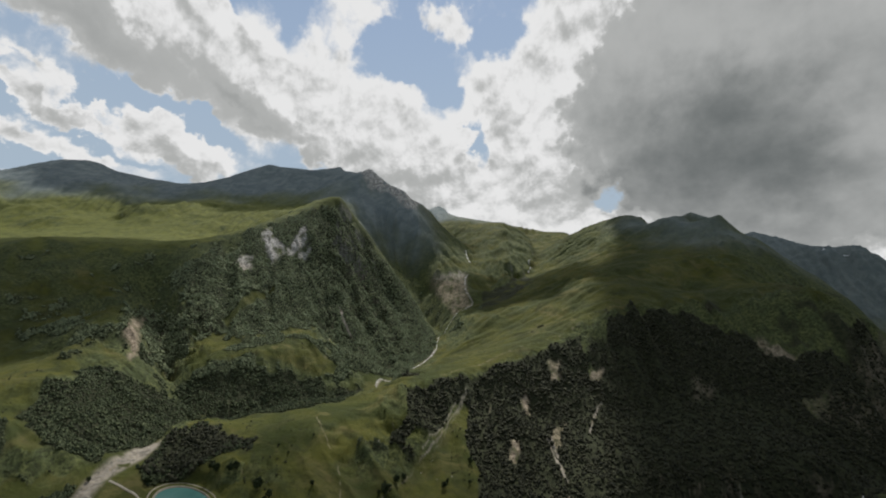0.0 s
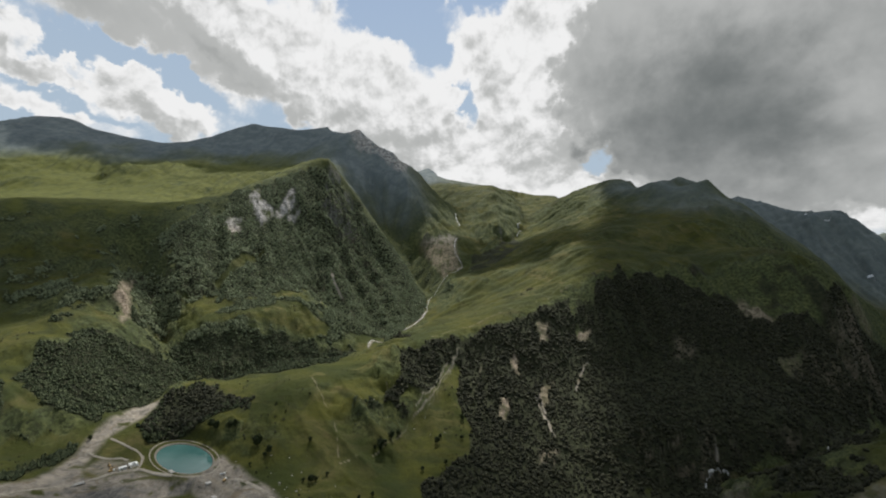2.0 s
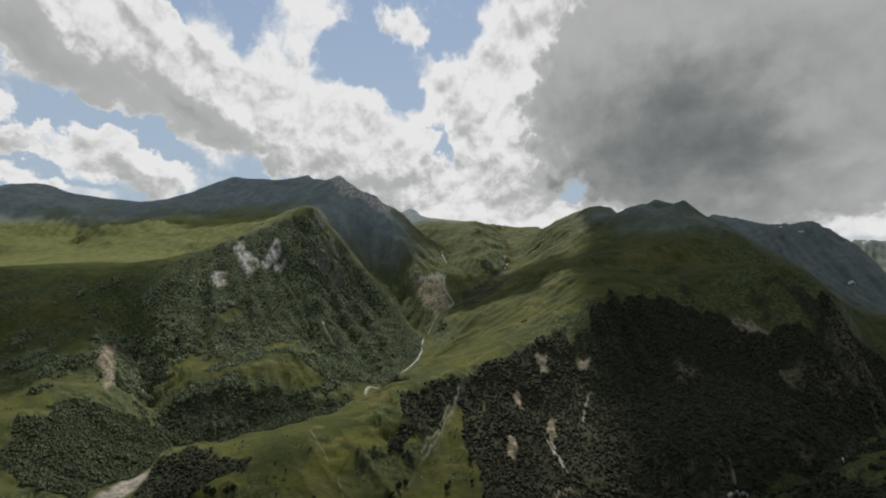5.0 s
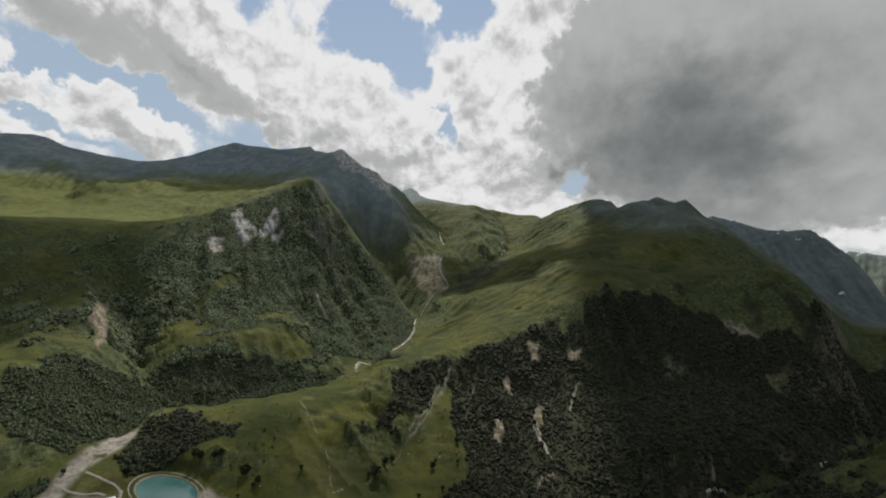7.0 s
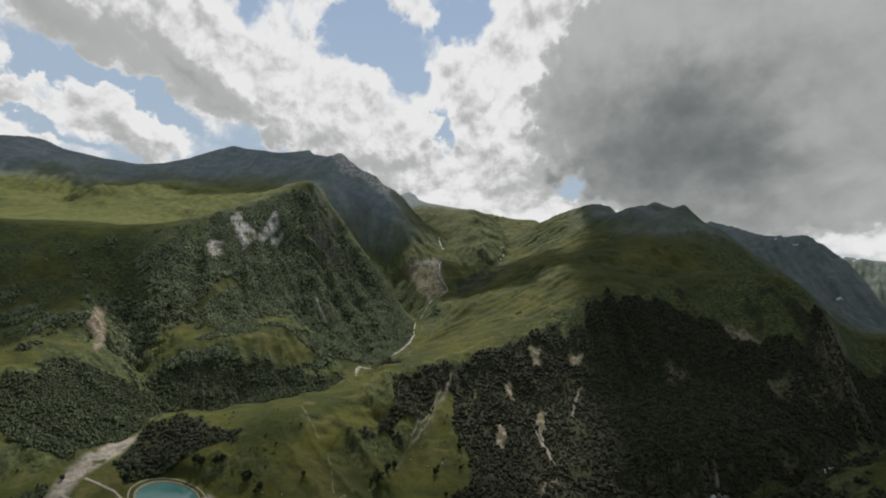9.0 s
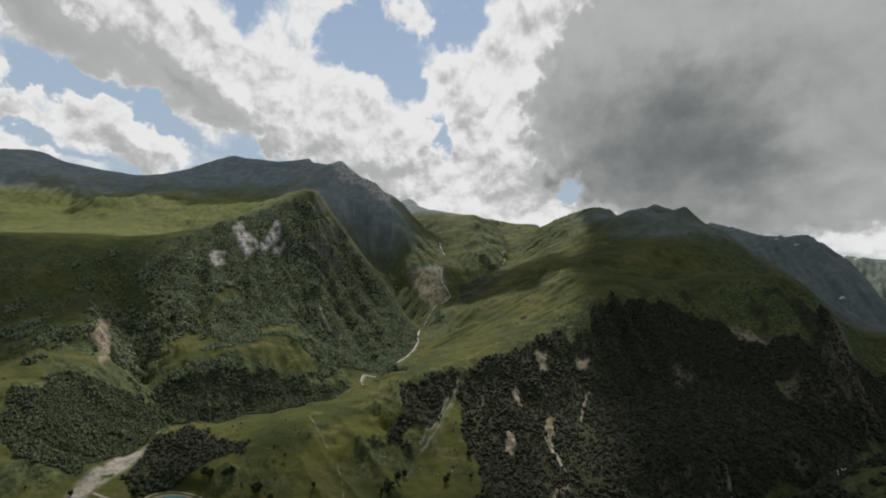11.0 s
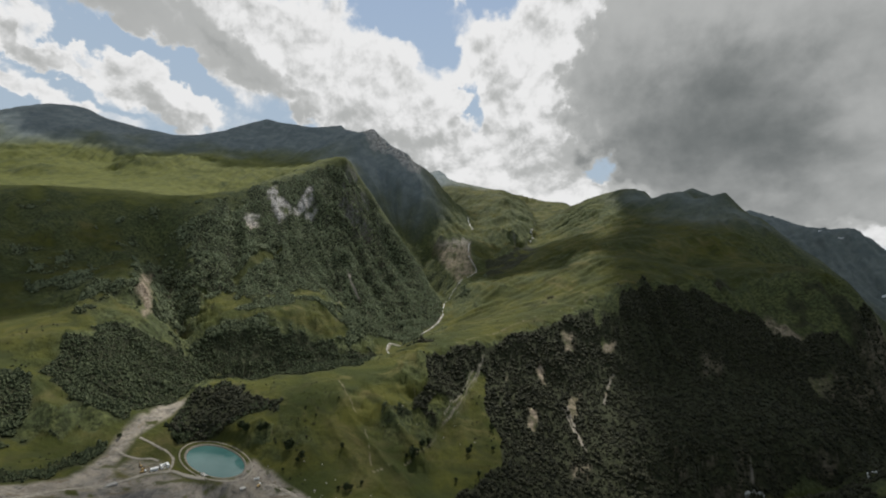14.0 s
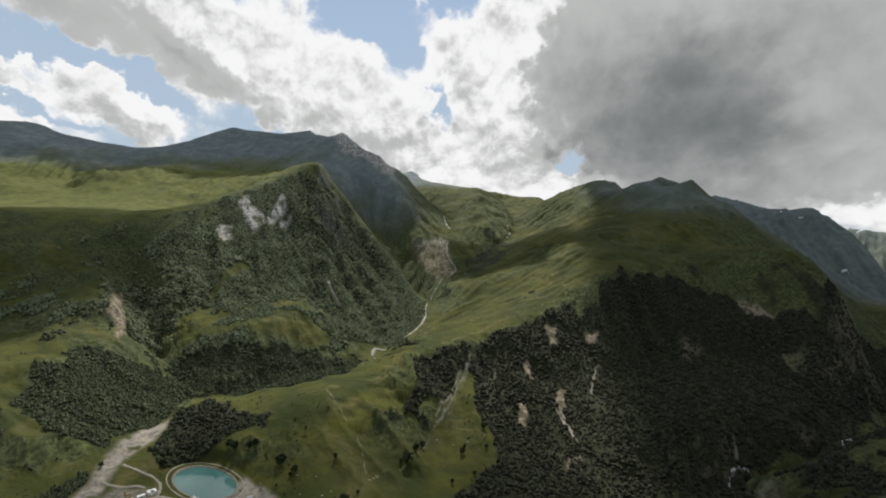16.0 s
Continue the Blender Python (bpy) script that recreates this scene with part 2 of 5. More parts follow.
def stone_material(name, low, high, size):
    g = Graph(name)
    c = g.blend(g.ramp(g.grain(size, 7, 0.68, 0.5), 0.34, 0.66), low, high)
    g.relief(g.grain(size * 0.5, 7, 0.7), size * 0.06)
    return g.done(c, 0.9, 0.2)


def paint_material(name, colour, rough=0.5):
    g = Graph(name)
    c = g.blend(g.ramp(g.grain(2.2, 6, 0.7), 0.45, 0.75, 0.0, 0.35), colour, tuple(v * 0.6 for v in colour))
    return g.done(c, rough, 0.4)


def water_material(name, deep, shallow, size, rough=0.06):
    g = Graph(name)
    c = g.blend(g.ramp(g.grain(size, 5, 0.6, 0.6), 0.36, 0.66), deep, shallow)
    g.relief(g.grain(1.1, 4, 0.6), 0.015)
    return g.done(c, rough, 0.5)


def rapids_material():
    g = Graph("white_water")
    c = g.blend(g.ramp(g.grain(9, 6, 0.7, 0.5), 0.42, 0.62), (0.12, 0.12, 0.105), (0.62, 0.63, 0.61))
    return g.done(c, 0.4, 0.4)


def cloud_material():
    """Vapour: light soaks through it, and it frays towards its rim."""
    g = Graph("cloud_vapour")
    t = g.tree
    soft = g.calc("ADD", g.value("body"), g.calc("MULTIPLY", g.calc("SUBTRACT", g.grain(700, 10, 0.6, 0.4), 0.5), 1.3))
    alpha = g.calc("MULTIPLY", g.ramp(soft, 0.10, 0.75), g.value("dense"))
    colour = (0.90, 0.90, 0.90)
    g.done(colour, 1.0, 0.0)
    soak = t.nodes.new("ShaderNodeBsdfTranslucent")
    soak.inputs[0].default_value = (0.93, 0.93, 0.93, 1)
    both, gone, end = t.nodes.new("ShaderNodeMixShader"), t.nodes.new("ShaderNodeBsdfTransparent"), t.nodes.new("ShaderNodeMixShader")
    both.inputs[0].default_value = 0.16
    t.links.new(g.shader.outputs[0], both.inputs[1])
    t.links.new(soak.outputs[0], both.inputs[2])
    t.links.new(alpha, end.inputs[0])
    t.links.new(gone.outputs[0], end.inputs[1])
    t.links.new(both.outputs[0], end.inputs[2])
    t.links.new(end.outputs[0], t.nodes["Material Output"].inputs[0])
    return g.material


GROUND = ground_material()
# Leaf colour darkened to hold the gorge's shade; knoll wood and bushes share it.
LEAF_DARK = leaf_material("shade_darkened_wood", (0.018, 0.020, 0.012), (0.060, 0.060, 0.034))
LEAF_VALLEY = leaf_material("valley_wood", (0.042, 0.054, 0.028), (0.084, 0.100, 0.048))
# Haze over the far slopes is mixed into this paler leaf colour.
LEAF_FAR = leaf_material("haze_paled_scrub", (0.114, 0.136, 0.080), (0.176, 0.198, 0.106))
LEAF_LONE = leaf_material("broadleaf_tree", (0.018, 0.026, 0.010), (0.040, 0.055, 0.020))
BARK = stone_material("bark", (0.05, 0.04, 0.03), (0.12, 0.10, 0.08), 0.6)
BERM = stone_material("berm_gravel", (0.14, 0.125, 0.10), (0.26, 0.235, 0.19), 3.0)
DIRT = stone_material("road_dirt", (0.19, 0.172, 0.14), (0.33, 0.30, 0.25), 5.0)
BOULDER = stone_material("boulder", (0.15, 0.14, 0.12), (0.34, 0.32, 0.28), 2.0)
CONCRETE = stone_material("concrete", (0.34, 0.33, 0.31), (0.50, 0.48, 0.45), 3.0)
LAKE_WATER = water_material("reservoir_water", (0.043, 0.114, 0.108), (0.066, 0.150, 0.140), 60)
RAPIDS = rapids_material()
WHITE = paint_material("white_sheet_metal", (0.80, 0.80, 0.78))
GREY = paint_material("grey_roof_sheet", (0.42, 0.43, 0.44))
DARK = paint_material("dark_glass", (0.03, 0.035, 0.04), 0.2)
ORANGE = paint_material("machine_paint", (0.42, 0.28, 0.11))
STEEL = paint_material("worn_steel", (0.16, 0.15, 0.14))
RUBBER = paint_material("black_rubber", (0.03, 0.03, 0.03), 0.8)
CLOUD = cloud_material()
SNOW = stone_material("old_snow", (0.55, 0.57, 0.60), (0.80, 0.81, 0.83), 6.0)

# ---- the land ----
TRACES = {}


def trace(name, *points):
    """A crest, lip, foot or stream of the land: a line that the ground follows."""
    TRACES[name] = np.array(points, float)


trace("left range crest", (-3408, 2707, 590), (-3201, 2982, 822), (-2977, 3113, 925), (-2837, 3160, 975), (-2741, 3198, 1046), (-2699, 3208, 1093), (-2629, 3227, 1083), (-2553, 3246, 1088), (-2472, 3260, 1062), (-2385, 3269, 982), (-2310, 3270, 935), (-2195, 3265, 963), (-2080, 3263, 905), (-1851, 3259, 918), (-1740, 3253, 816), (-1656, 3247, 900), (-1539, 3236, 963), (-1423, 3224, 1036), (-1268, 3208, 1093), (-1150, 3193, 1070), (-1032, 3175, 1054), (-912, 3148, 1025), (-743, 3092, 1043), (-625, 2956, 983), (-531, 2841, 943), (-466, 2790, 962), (-393, 2737, 893), (-302, 2685, 829), (-199, 2661, 748), (-143, 2670, 728), (-82, 2674, 680))
trace("far cone", (-142, 4038, 883), (-43, 3987, 940), (13, 3960, 904), (84, 3927, 803), (322, 3806, 765))
trace("head saddle", (553, 3712, 701), (718, 3578, 687), (845, 3433, 639), (905, 3330, 636), (982, 3114, 541), (1021, 2952, 605), (1053, 2794, 657), (1110, 2677, 668), (1145, 2596, 643), (1164, 2489, 553), (1175, 2413, 576), (1191, 2351, 612), (1221, 2289, 605), (1245, 2231, 548), (1260, 2147, 565), (1283, 2091, 583))
trace("right shoulder", (1278, 2083, 582), (1313, 2025, 495), (1346, 1933, 453), (1388, 1810, 349), (1412, 1686, 278), (1425, 1592, 207), (1432, 1499, 114), (1447, 1457, -25))
trace("cloudy peak", (1623, 3161, 673), (1662, 3012, 752), (1712, 2875, 687))
trace("far right crest", (2242, 3274, 661), (2344, 3228, 602), (2443, 3182, 524), (2557, 3079, 379), (2612, 2972, 402), (2645, 2882, 493), (2658, 2842, 461), (2659, 2734, 338), (2643, 2618, 310), (2608, 2471, 237), (2558, 2337, 133), (2498, 2204, 51), (2432, 2075, -246))
trace("far right range", (3468, 3366, 411), (3549, 3273, 386), (3628, 3140, 366), (3752, 2966, 353), (3996, 2630, 314))
trace("right valley side", (1812, 1672, -73), (2007, 1768, 4), (2239, 1815, 117), (2341, 1685, 202))
trace("right valley floor", (1303, 1308, -142), (1651, 1549, -70), (1991, 1781, -34), (2508, 2112, 29))
trace("bench edge", (-1489, 1278, 329), (-1332, 1365, 358), (-1235, 1382, 375), (-1159, 1370, 347), (-1061, 1371, 311), (-966, 1389, 292), (-886, 1437, 311), (-853, 1520, 353), (-754, 1649, 427), (-655, 1764, 492), (-554, 1858, 552), (-451, 1926, 600))
trace("bench meadow", (-1808, 1666, 381), (-1570, 1751, 426), (-1350, 1735, 417), (-1231, 1873, 450), (-1074, 1960, 469), (-913, 2084, 513))
trace("bench knolls", (-1883, 2005, 470), (-1839, 2103, 527), (-1692, 2156, 534), (-1569, 2183, 532), (-1511, 2272, 595), (-1389, 2393, 662), (-1253, 2411, 640), (-1106, 2474, 662))
trace("range foot", (-2295, 2224, 565), (-2085, 2342, 626), (-1747, 2416, 607), (-1434, 2642, 743), (-1035, 2606, 693), (-805, 2573, 702))
trace("rib a", (-1242, 3205, 1089), (-1187, 2991, 929), (-1173, 2706, 743))
trace("rib b", (-723, 3096, 1052), (-809, 2809, 841), (-834, 2565, 699))
trace("rib c", (-454, 2780, 954), (-408, 2606, 742), (-307, 2429, 504), (-199, 2299, 326), (-63, 2163, 196))
trace("rib d", (-240, 2653, 795), (-67, 2498, 528), (29, 2339, 357))
trace("crag right edge", (-451, 1926, 600), (-391, 1989, 528), (-308, 2003, 420), (-217, 1978, 301), (-135, 1902, 198), (-58, 1757, 97), (-16, 1547, 32))
trace("crag nose", (-451, 1926, 600), (-429, 1790, 425), (-382, 1655, 271), (-317, 1510, 141), (-239, 1409, 47), (-176, 1323, -11))
trace("crag flank gully a", (-426, 1841, 441), (-382, 1748, 290), (-315, 1620, 155), (-236, 1523, 54), (-160, 1378, -11))
trace("crag flank rib b", (-414, 1831, 450), (-359, 1721, 306), (-292, 1610, 177), (-214, 1516, 78), (-136, 1371, 1))
trace("crag flank gully c", (-418, 1896, 467), (-364, 1846, 329), (-293, 1751, 195), (-210, 1662, 88), (-119, 1442, 0))
trace("crag flank rib d", (-405, 1886, 477), (-341, 1819, 345), (-267, 1741, 218), (-186, 1654, 114), (-94, 1435, 13))
trace("crag flank gully e", (-408, 1951, 495), (-343, 1943, 371), (-263, 1883, 241), (-175, 1800, 130), (-72, 1504, 13))
trace("crag flank rib f", (-396, 1946, 506), (-318, 1925, 390), (-235, 1882, 268), (-148, 1803, 159), (-45, 1502, 27))
trace("crag face gully", (-479, 1843, 496), (-441, 1693, 310), (-380, 1540, 154), (-325, 1373, 30))
trace("crag face", (-740, 1332, 176), (-659, 1404, 196), (-554, 1497, 220), (-465, 1575, 244))
trace("crag brow", (-723, 1580, 364), (-617, 1660, 399), (-517, 1737, 439))
trace("crag face low", (-679, 1220, 93), (-589, 1285, 107), (-474, 1370, 124), (-373, 1372, 96))
trace("crag left rib", (-886, 1437, 311), (-807, 1367, 237), (-740, 1287, 161), (-670, 1190, 82), (-628, 1099, 27))
trace("ravine left of crag", (-923, 1416, 266), (-844, 1332, 169), (-765, 1242, 85), (-672, 1132, 19), (-572, 1022, -31), (-517, 950, -51))
trace("terrace lip", (-610, 1077, 43), (-554, 1111, 50), (-478, 1160, 65), (-401, 1188, 54), (-348, 1186, 28), (-295, 1181, 0), (-239, 1202, -17))
trace("terrace back", (-628, 1176, 79), (-534, 1228, 82), (-431, 1285, 93), (-324, 1307, 73))
trace("terrace foot", (-504, 922, -50), (-453, 976, -56), (-368, 1048, -59), (-276, 1103, -56), (-215, 1147, -43))
trace("west terrace lip", (-677, 791, 74), (-677, 841, 74), (-646, 886, 68), (-622, 935, 61), (-600, 978, 38))
trace("west terrace back", (-742, 913, 109), (-710, 947, 101), (-679, 978, 93))
trace("scar rib", (-959, 1298, 242), (-803, 1146, 177), (-704, 1028, 136), (-647, 959, 74))
trace("west terrace foot", (-561, 638, 4), (-533, 652, -11), (-499, 672, -19), (-493, 713, -19), (-482, 754, -24), (-468, 780, -22))
trace("west slope", (-1093, 1113, 213), (-1021, 1122, 191), (-960, 1146, 181), (-879, 1129, 159))
trace("west slope mid", (-946, 893, 88), (-861, 902, 81), (-811, 933, 91))
trace("west slope low", (-793, 708, 53), (-722, 720, 54), (-661, 718, 49), (-617, 696, 32))
trace("west clump back", (-681, 644, 43), (-641, 650, 35), (-583, 636, 11))
trace("floor far left", (-662, 526, 1), (-595, 545, -11), (-569, 604, -14), (-532, 630, -19), (-491, 636, -27))
trace("floor left", (-543, 446, -8), (-510, 495, -21), (-486, 538, -32), (-453, 583, -42), (-421, 610, -46))
trace("gravel head", (-468, 780, -24), (-472, 723, -26), (-475, 671, -28), (-476, 631, -32))
trace("lake shore", (-385, 612, -45), (-388, 652, -42), (-363, 668, -44), (-325, 655, -50), (-298, 627, -56), (-313, 601, -55), (-356, 600, -51))
trace("gravel right", (-287, 609, -58), (-242, 584, -61), (-205, 554, -64), (-170, 522, -67), (-124, 472, -66))
trace("gravel near", (-455, 499, -32), (-414, 526, -45), (-363, 547, -54), (-303, 563, -60), (-259, 538, -64), (-200, 494, -66))
trace("knoll crest", (-459, 779, -6), (-438, 802, 0), (-409, 815, 0), (-368, 825, -3), (-330, 845, 4), (-275, 869, 10), (-215, 890, 11), (-152, 915, 17), (-91, 942, 30), (-57, 965, 38))
trace("stream behind knoll", (-509, 857, -28), (-455, 953, -55), (-359, 1018, -59), (-246, 1087, -57), (-148, 1220, -24))
trace("meadow mid", (-304, 693, -27), (-252, 715, -25), (-187, 744, -27), (-116, 778, -27), (-79, 808, -20))
trace("meadow foot", (-295, 629, -49), (-235, 608, -59), (-182, 571, -65), (-133, 530, -67), (-90, 477, -62))
trace("knoll wood foot", (-398, 673, -37), (-356, 679, -41), (-313, 673, -41))
trace("spur edge", (-57, 965, 38), (-69, 883, -1), (-84, 822, -26), (-92, 754, -50), (-105, 674, -69), (-107, 606, -81), (-100, 532, -87))
trace("spur gully", (48, 980, 26), (20, 913, -5), (-16, 833, -36), (-42, 761, -60), (-67, 681, -79))
trace("spur rib", (107, 1027, 44), (101, 955, -1), (87, 856, -39), (69, 767, -66), (43, 711, -79), (3, 654, -91), (-23, 608, -95))
trace("plateau rim", (-26, 990, 42), (49, 1006, 50), (122, 1027, 58), (158, 1054, 74), (203, 1076, 85), (267, 1112, 98), (316, 1135, 111), (371, 1167, 149), (431, 1198, 174), (505, 1210, 183), (563, 1202, 169), (647, 1187, 158), (717, 1151, 132), (771, 1102, 101), (825, 1064, 97), (869, 1036, 85), (940, 1041, 108), (993, 1060, 114))
trace("upper meadow a", (-19, 1237, 30), (75, 1252, 62), (188, 1278, 99), (313, 1334, 141), (425, 1374, 195), (517, 1436, 251))
trace("upper meadow b", (74, 1651, 115), (214, 1636, 155), (355, 1637, 195), (524, 1659, 266), (648, 1662, 316))
trace("upper meadow c", (228, 2041, 217), (404, 2038, 266), (608, 2051, 343), (799, 2082, 408))
trace("right dome", (793, 1702, 330), (795, 1475, 232), (900, 1467, 256), (961, 1424, 260), (999, 1332, 258), (1018, 1252, 234), (1021, 1181, 210), (1011, 1118, 172))
trace("right dome back", (967, 2165, 477), (1067, 2001, 459), (1142, 1840, 418), (1210, 1735, 363))
trace("stream upper", (-148, 1220, -24), (-87, 1349, -3), (-17, 1474, 18), (14, 1620, 63), (53, 1805, 122), (150, 1949, 166), (145, 2183, 263), (157, 2381, 337), (171, 2744, 469), (187, 3132, 615))
trace("stream right branch", (150, 1949, 166), (275, 2186, 243), (414, 2343, 303), (507, 2504, 369), (573, 2984, 505), (609, 3375, 628))
trace("valley spur", (382, 3302, 704), (372, 2812, 557), (369, 2419, 397), (296, 2162, 286), (207, 2034, 216))
trace("scree top", (-1, 2271, 338), (-42, 2183, 292), (-12, 2092, 201), (47, 1885, 120))
trace("gorge mid", (111, 948, 2), (182, 969, 0), (268, 1011, 18), (336, 1003, -1), (428, 993, -6), (561, 1004, 11), (670, 977, 12), (769, 945, 3), (855, 919, 4))
trace("gorge low", (112, 788, -73), (182, 788, -79), (260, 784, -74), (355, 773, -74), (443, 756, -71), (570, 769, -61), (669, 769, -46))
trace("gorge river", (-88, 468, -92), (34, 492, -111), (178, 535, -124), (286, 607, -126), (425, 709, -127), (475, 741, -124), (554, 745, -113), (668, 764, -95), (741, 797, -91), (1010, 986, -112), (1337, 1227, -135))
trace("gorge near side", (407, 569, -66), (465, 570, -49), (542, 583, -15), (648, 590, 25))
trace("gap behind crag", (-547, 2257, 603), (-425, 2222, 496), (-327, 2196, 369), (-225, 2138, 239), (-136, 2059, 127), (-54, 1942, 37), (10, 1717, 30))
trace("scree ridge", (-240, 2653, 795), (-150, 2486, 613), (-79, 2355, 453), (-34, 2213, 306))
trace("valley behind shoulder", (1766, 2713, 361), (1820, 2431, 170), (1900, 2236, 100), (1930, 1997, 18), (1851, 1781, -56))
trace("crest back", (-878, 1795, 396), (-814, 1904, 445), (-714, 2018, 506), (-604, 2105, 565), (-512, 2152, 597))
# the flying site's own mountain, behind and under the flight
trace("home slope low", (-900, 150, 40), (-400, 250, -20), (0, 260, -40), (400, 250, -40), (900, 300, 60))
trace("home slope", (-1200, -200, 260), (-400, -150, 150), (400, -150, 150), (1200, -100, 260))
trace("home crest", (-2500, -1500, 700), (0, -1500, 800), (2500, -1500, 700))
trace("outer ring south", (-3500, -3400, 600), (0, -4800, 650), (3500, -3400, 600))
trace("outer ring west", (-4600, -900, 700), (-4300, 1800, 800))
trace("outer ring east", (4700, -700, 600), (4500, 1200, 500))
trace("outer ring north", (-2600, 4200, 700), (-800, 4850, 600), (1200, 4750, 500))


def lee(name, push, drop):
    """The hidden side of a crest: the land falls away behind it, as seen from the flight."""
    p = TRACES[name]
    out = p[:, :2] / np.linalg.norm(p[:, :2], axis=1)[:, None]
    TRACES[name + " lee"] = np.column_stack([p[:, :2] + push * out, p[:, 2] - drop])


for title, push, drop in (("left range crest", 300, 230), ("far cone", 260, 190), ("head saddle", 230, 110), ("far right crest", 320, 260),
                          ("far right range", 330, 220), ("cloudy peak", 250, 200)):
    lee(title, push, drop)
CRESTS = ("left range crest", "far cone", "head saddle", "right shoulder", "far right crest", "far right range", "cloudy peak", "bench edge",
          "crag right edge")


def densify(points, step):
    out = []
    for a, b in zip(points[:-1], points[1:]):
        n = max(1, int(np.ceil(np.linalg.norm((b - a)[:2]) / step)))
        out += [a + (b - a) * k / n for k in range(n)]
    return out + [points[-1]]


def land_centres():
    made = []
    for name, points in TRACES.items():
        far = np.linalg.norm(points[:, :2].mean(axis=0))
        made += densify(points, (28 + 0.05 * far) * (0.55 if name in CRESTS else 1.0))
    made = np.array(made)
    keep = []
    for p in made:
        if all(np.hypot(*(p - q)[:2]) > 9 for q in keep):
            keep.append(p)
    return np.array(keep)


CENTRES = land_centres()
_d = np.hypot(CENTRES[:, None, 0] - CENTRES[None, :, 0], CENTRES[:, None, 1] - CENTRES[None, :, 1])
WEIGHTS = np.linalg.solve(np.sqrt(_d ** 2 + 64.0) - 1.0 * np.eye(len(CENTRES)), CENTRES[:, 2] - 100.0)


def base_land(x, y):
    """The land between its crests and streams: height, and how it rises along x and y."""
    x, y = np.asarray(x, np.float32).ravel(), np.asarray(y, np.float32).ravel()
    out = np.empty((3, len(x)))
    cx, cy, w = CENTRES[:, 0].astype(np.float32), CENTRES[:, 1].astype(np.float32), WEIGHTS.astype(np.float32)
    for i in range(0, len(x), 4000):
        a, b = x[i:i + 4000, None] - cx, y[i:i + 4000, None] - cy
        d = np.sqrt(a * a + b * b + np.float32(64.0))
        out[0, i:i + 4000] = d @ w + 100.0
        d = 1 / d
        a *= d
        b *= d
        out[1, i:i + 4000], out[2, i:i + 4000] = a @ w, b @ w
    return out


GRADS = np.random.RandomState(7).uniform(0, 2 * np.pi, 65536)


def perlin(x, y, seed=0):
    """Gradient noise, about -0.7 to 0.7, with cells 1 wide."""
    xi, yi = np.floor(x).astype(np.int64), np.floor(y).astype(np.int64)
    fx, fy = x - xi, y - yi
    u, v = fx ** 3 * (fx * (fx * 6 - 15) + 10), fy ** 3 * (fy * (fy * 6 - 15) + 10)

    def corner(i, j):
        h = ((xi + i) * 374761393 + (yi + j) * 668265263 + seed * 144665) & 0x7FFFFFFF
        h = ((h ^ (h >> 13)) * 1274126177) & 0x7FFFFFFF
        g = GRADS[(h ^ (h >> 16)) & 65535]
        return np.cos(g) * (fx - i) + np.sin(g) * (fy - j)

    a = corner(0, 0) + u * (corner(1, 0) - corner(0, 0))
    b = corner(0, 1) + u * (corner(1, 1) - corner(0, 1))
    return a + v * (b - a)


def fbm(x, y, octaves, seed=0):
    total, gain = np.zeros(len(x)), 1.0
    for k in range(octaves):
        total += gain * perlin(x * 2 ** k, y * 2 ** k, seed + k)
        gain *= 0.5
    return total


def ridged(x, y, octaves, seed=0):
    total, gain = np.zeros(len(x)), 1.0
    for k in range(octaves):
        total += gain * (1 - 2.2 * np.abs(perlin(x * 2 ** k, y * 2 ** k, seed + k)))
        gain *= 0.5
    return total - 1.0


def smooth(a, b, v):
    t = np.clip((v - a) / (b - a), 0, 1)
    return t * t * (3 - 2 * t)


LAKE = (-346.6, 631.2, 58.7, 29.0, 2.429, -51.0)  # centre, half axes, turn and water level


def lake_reach(x, y):
    """1 on the lake's shore line, less inside it."""
    cx, cy, a, b, turn, _ = LAKE
    c, s = np.cos(turn), np.sin(turn)
    u, v = (x - cx) * c + (y - cy) * s, -(x - cx) * s + (y - cy) * c
    return np.hypot(u / a, v / b)


SLOPE_STEP, SLOPE_REACH = 25.0, 5000.0
_side = np.arange(-SLOPE_REACH, SLOPE_REACH + 1, SLOPE_STEP)
_sx, _sy = np.meshgrid(_side, _side, indexing="ij")
_rz, _rx, _ry = base_land(_sx, _sy)
_len = np.maximum(np.hypot(_rx, _ry), 0.05)
STEEP, LEVEL = np.hypot(_rx, _ry).reshape(_sx.shape), _rz.reshape(_sx.shape)
FALL_X, FALL_Y = (-_rx / _len).reshape(_sx.shape), (-_ry / _len).reshape(_sx.shape)


def run_off(x, y, size, seed, steps=7, stride=0.55):
    """Noise that is drawn out down the slope, as water draws out ribs and gullies."""
    total, px, py = perlin(x / size, y / size, seed), x.copy(), y.copy()
    for way in (1, -1):
        px, py = x.copy(), y.copy()
        for k in range(steps):
            i = np.clip(((px + SLOPE_REACH) / SLOPE_STEP + 0.5).astype(int), 0, len(_side) - 1)
            j = np.clip(((py + SLOPE_REACH) / SLOPE_STEP + 0.5).astype(int), 0, len(_side) - 1)
            px, py = px + way * stride * size * FALL_X[i, j], py + way * stride * size * FALL_Y[i, j]
            total += perlin(px / size, py / size, seed) * (1 - k / (steps + 1))
    return total / (0.72 * steps ** 0.5 * 2)


def steep_at(x, y, field=None):
    i = np.clip(((x + SLOPE_REACH) / SLOPE_STEP + 0.5).astype(int), 0, len(_side) - 1)
    j = np.clip(((y + SLOPE_REACH) / SLOPE_STEP + 0.5).astype(int), 0, len(_side) - 1)
    return (STEEP if field is None else field)[i, j]


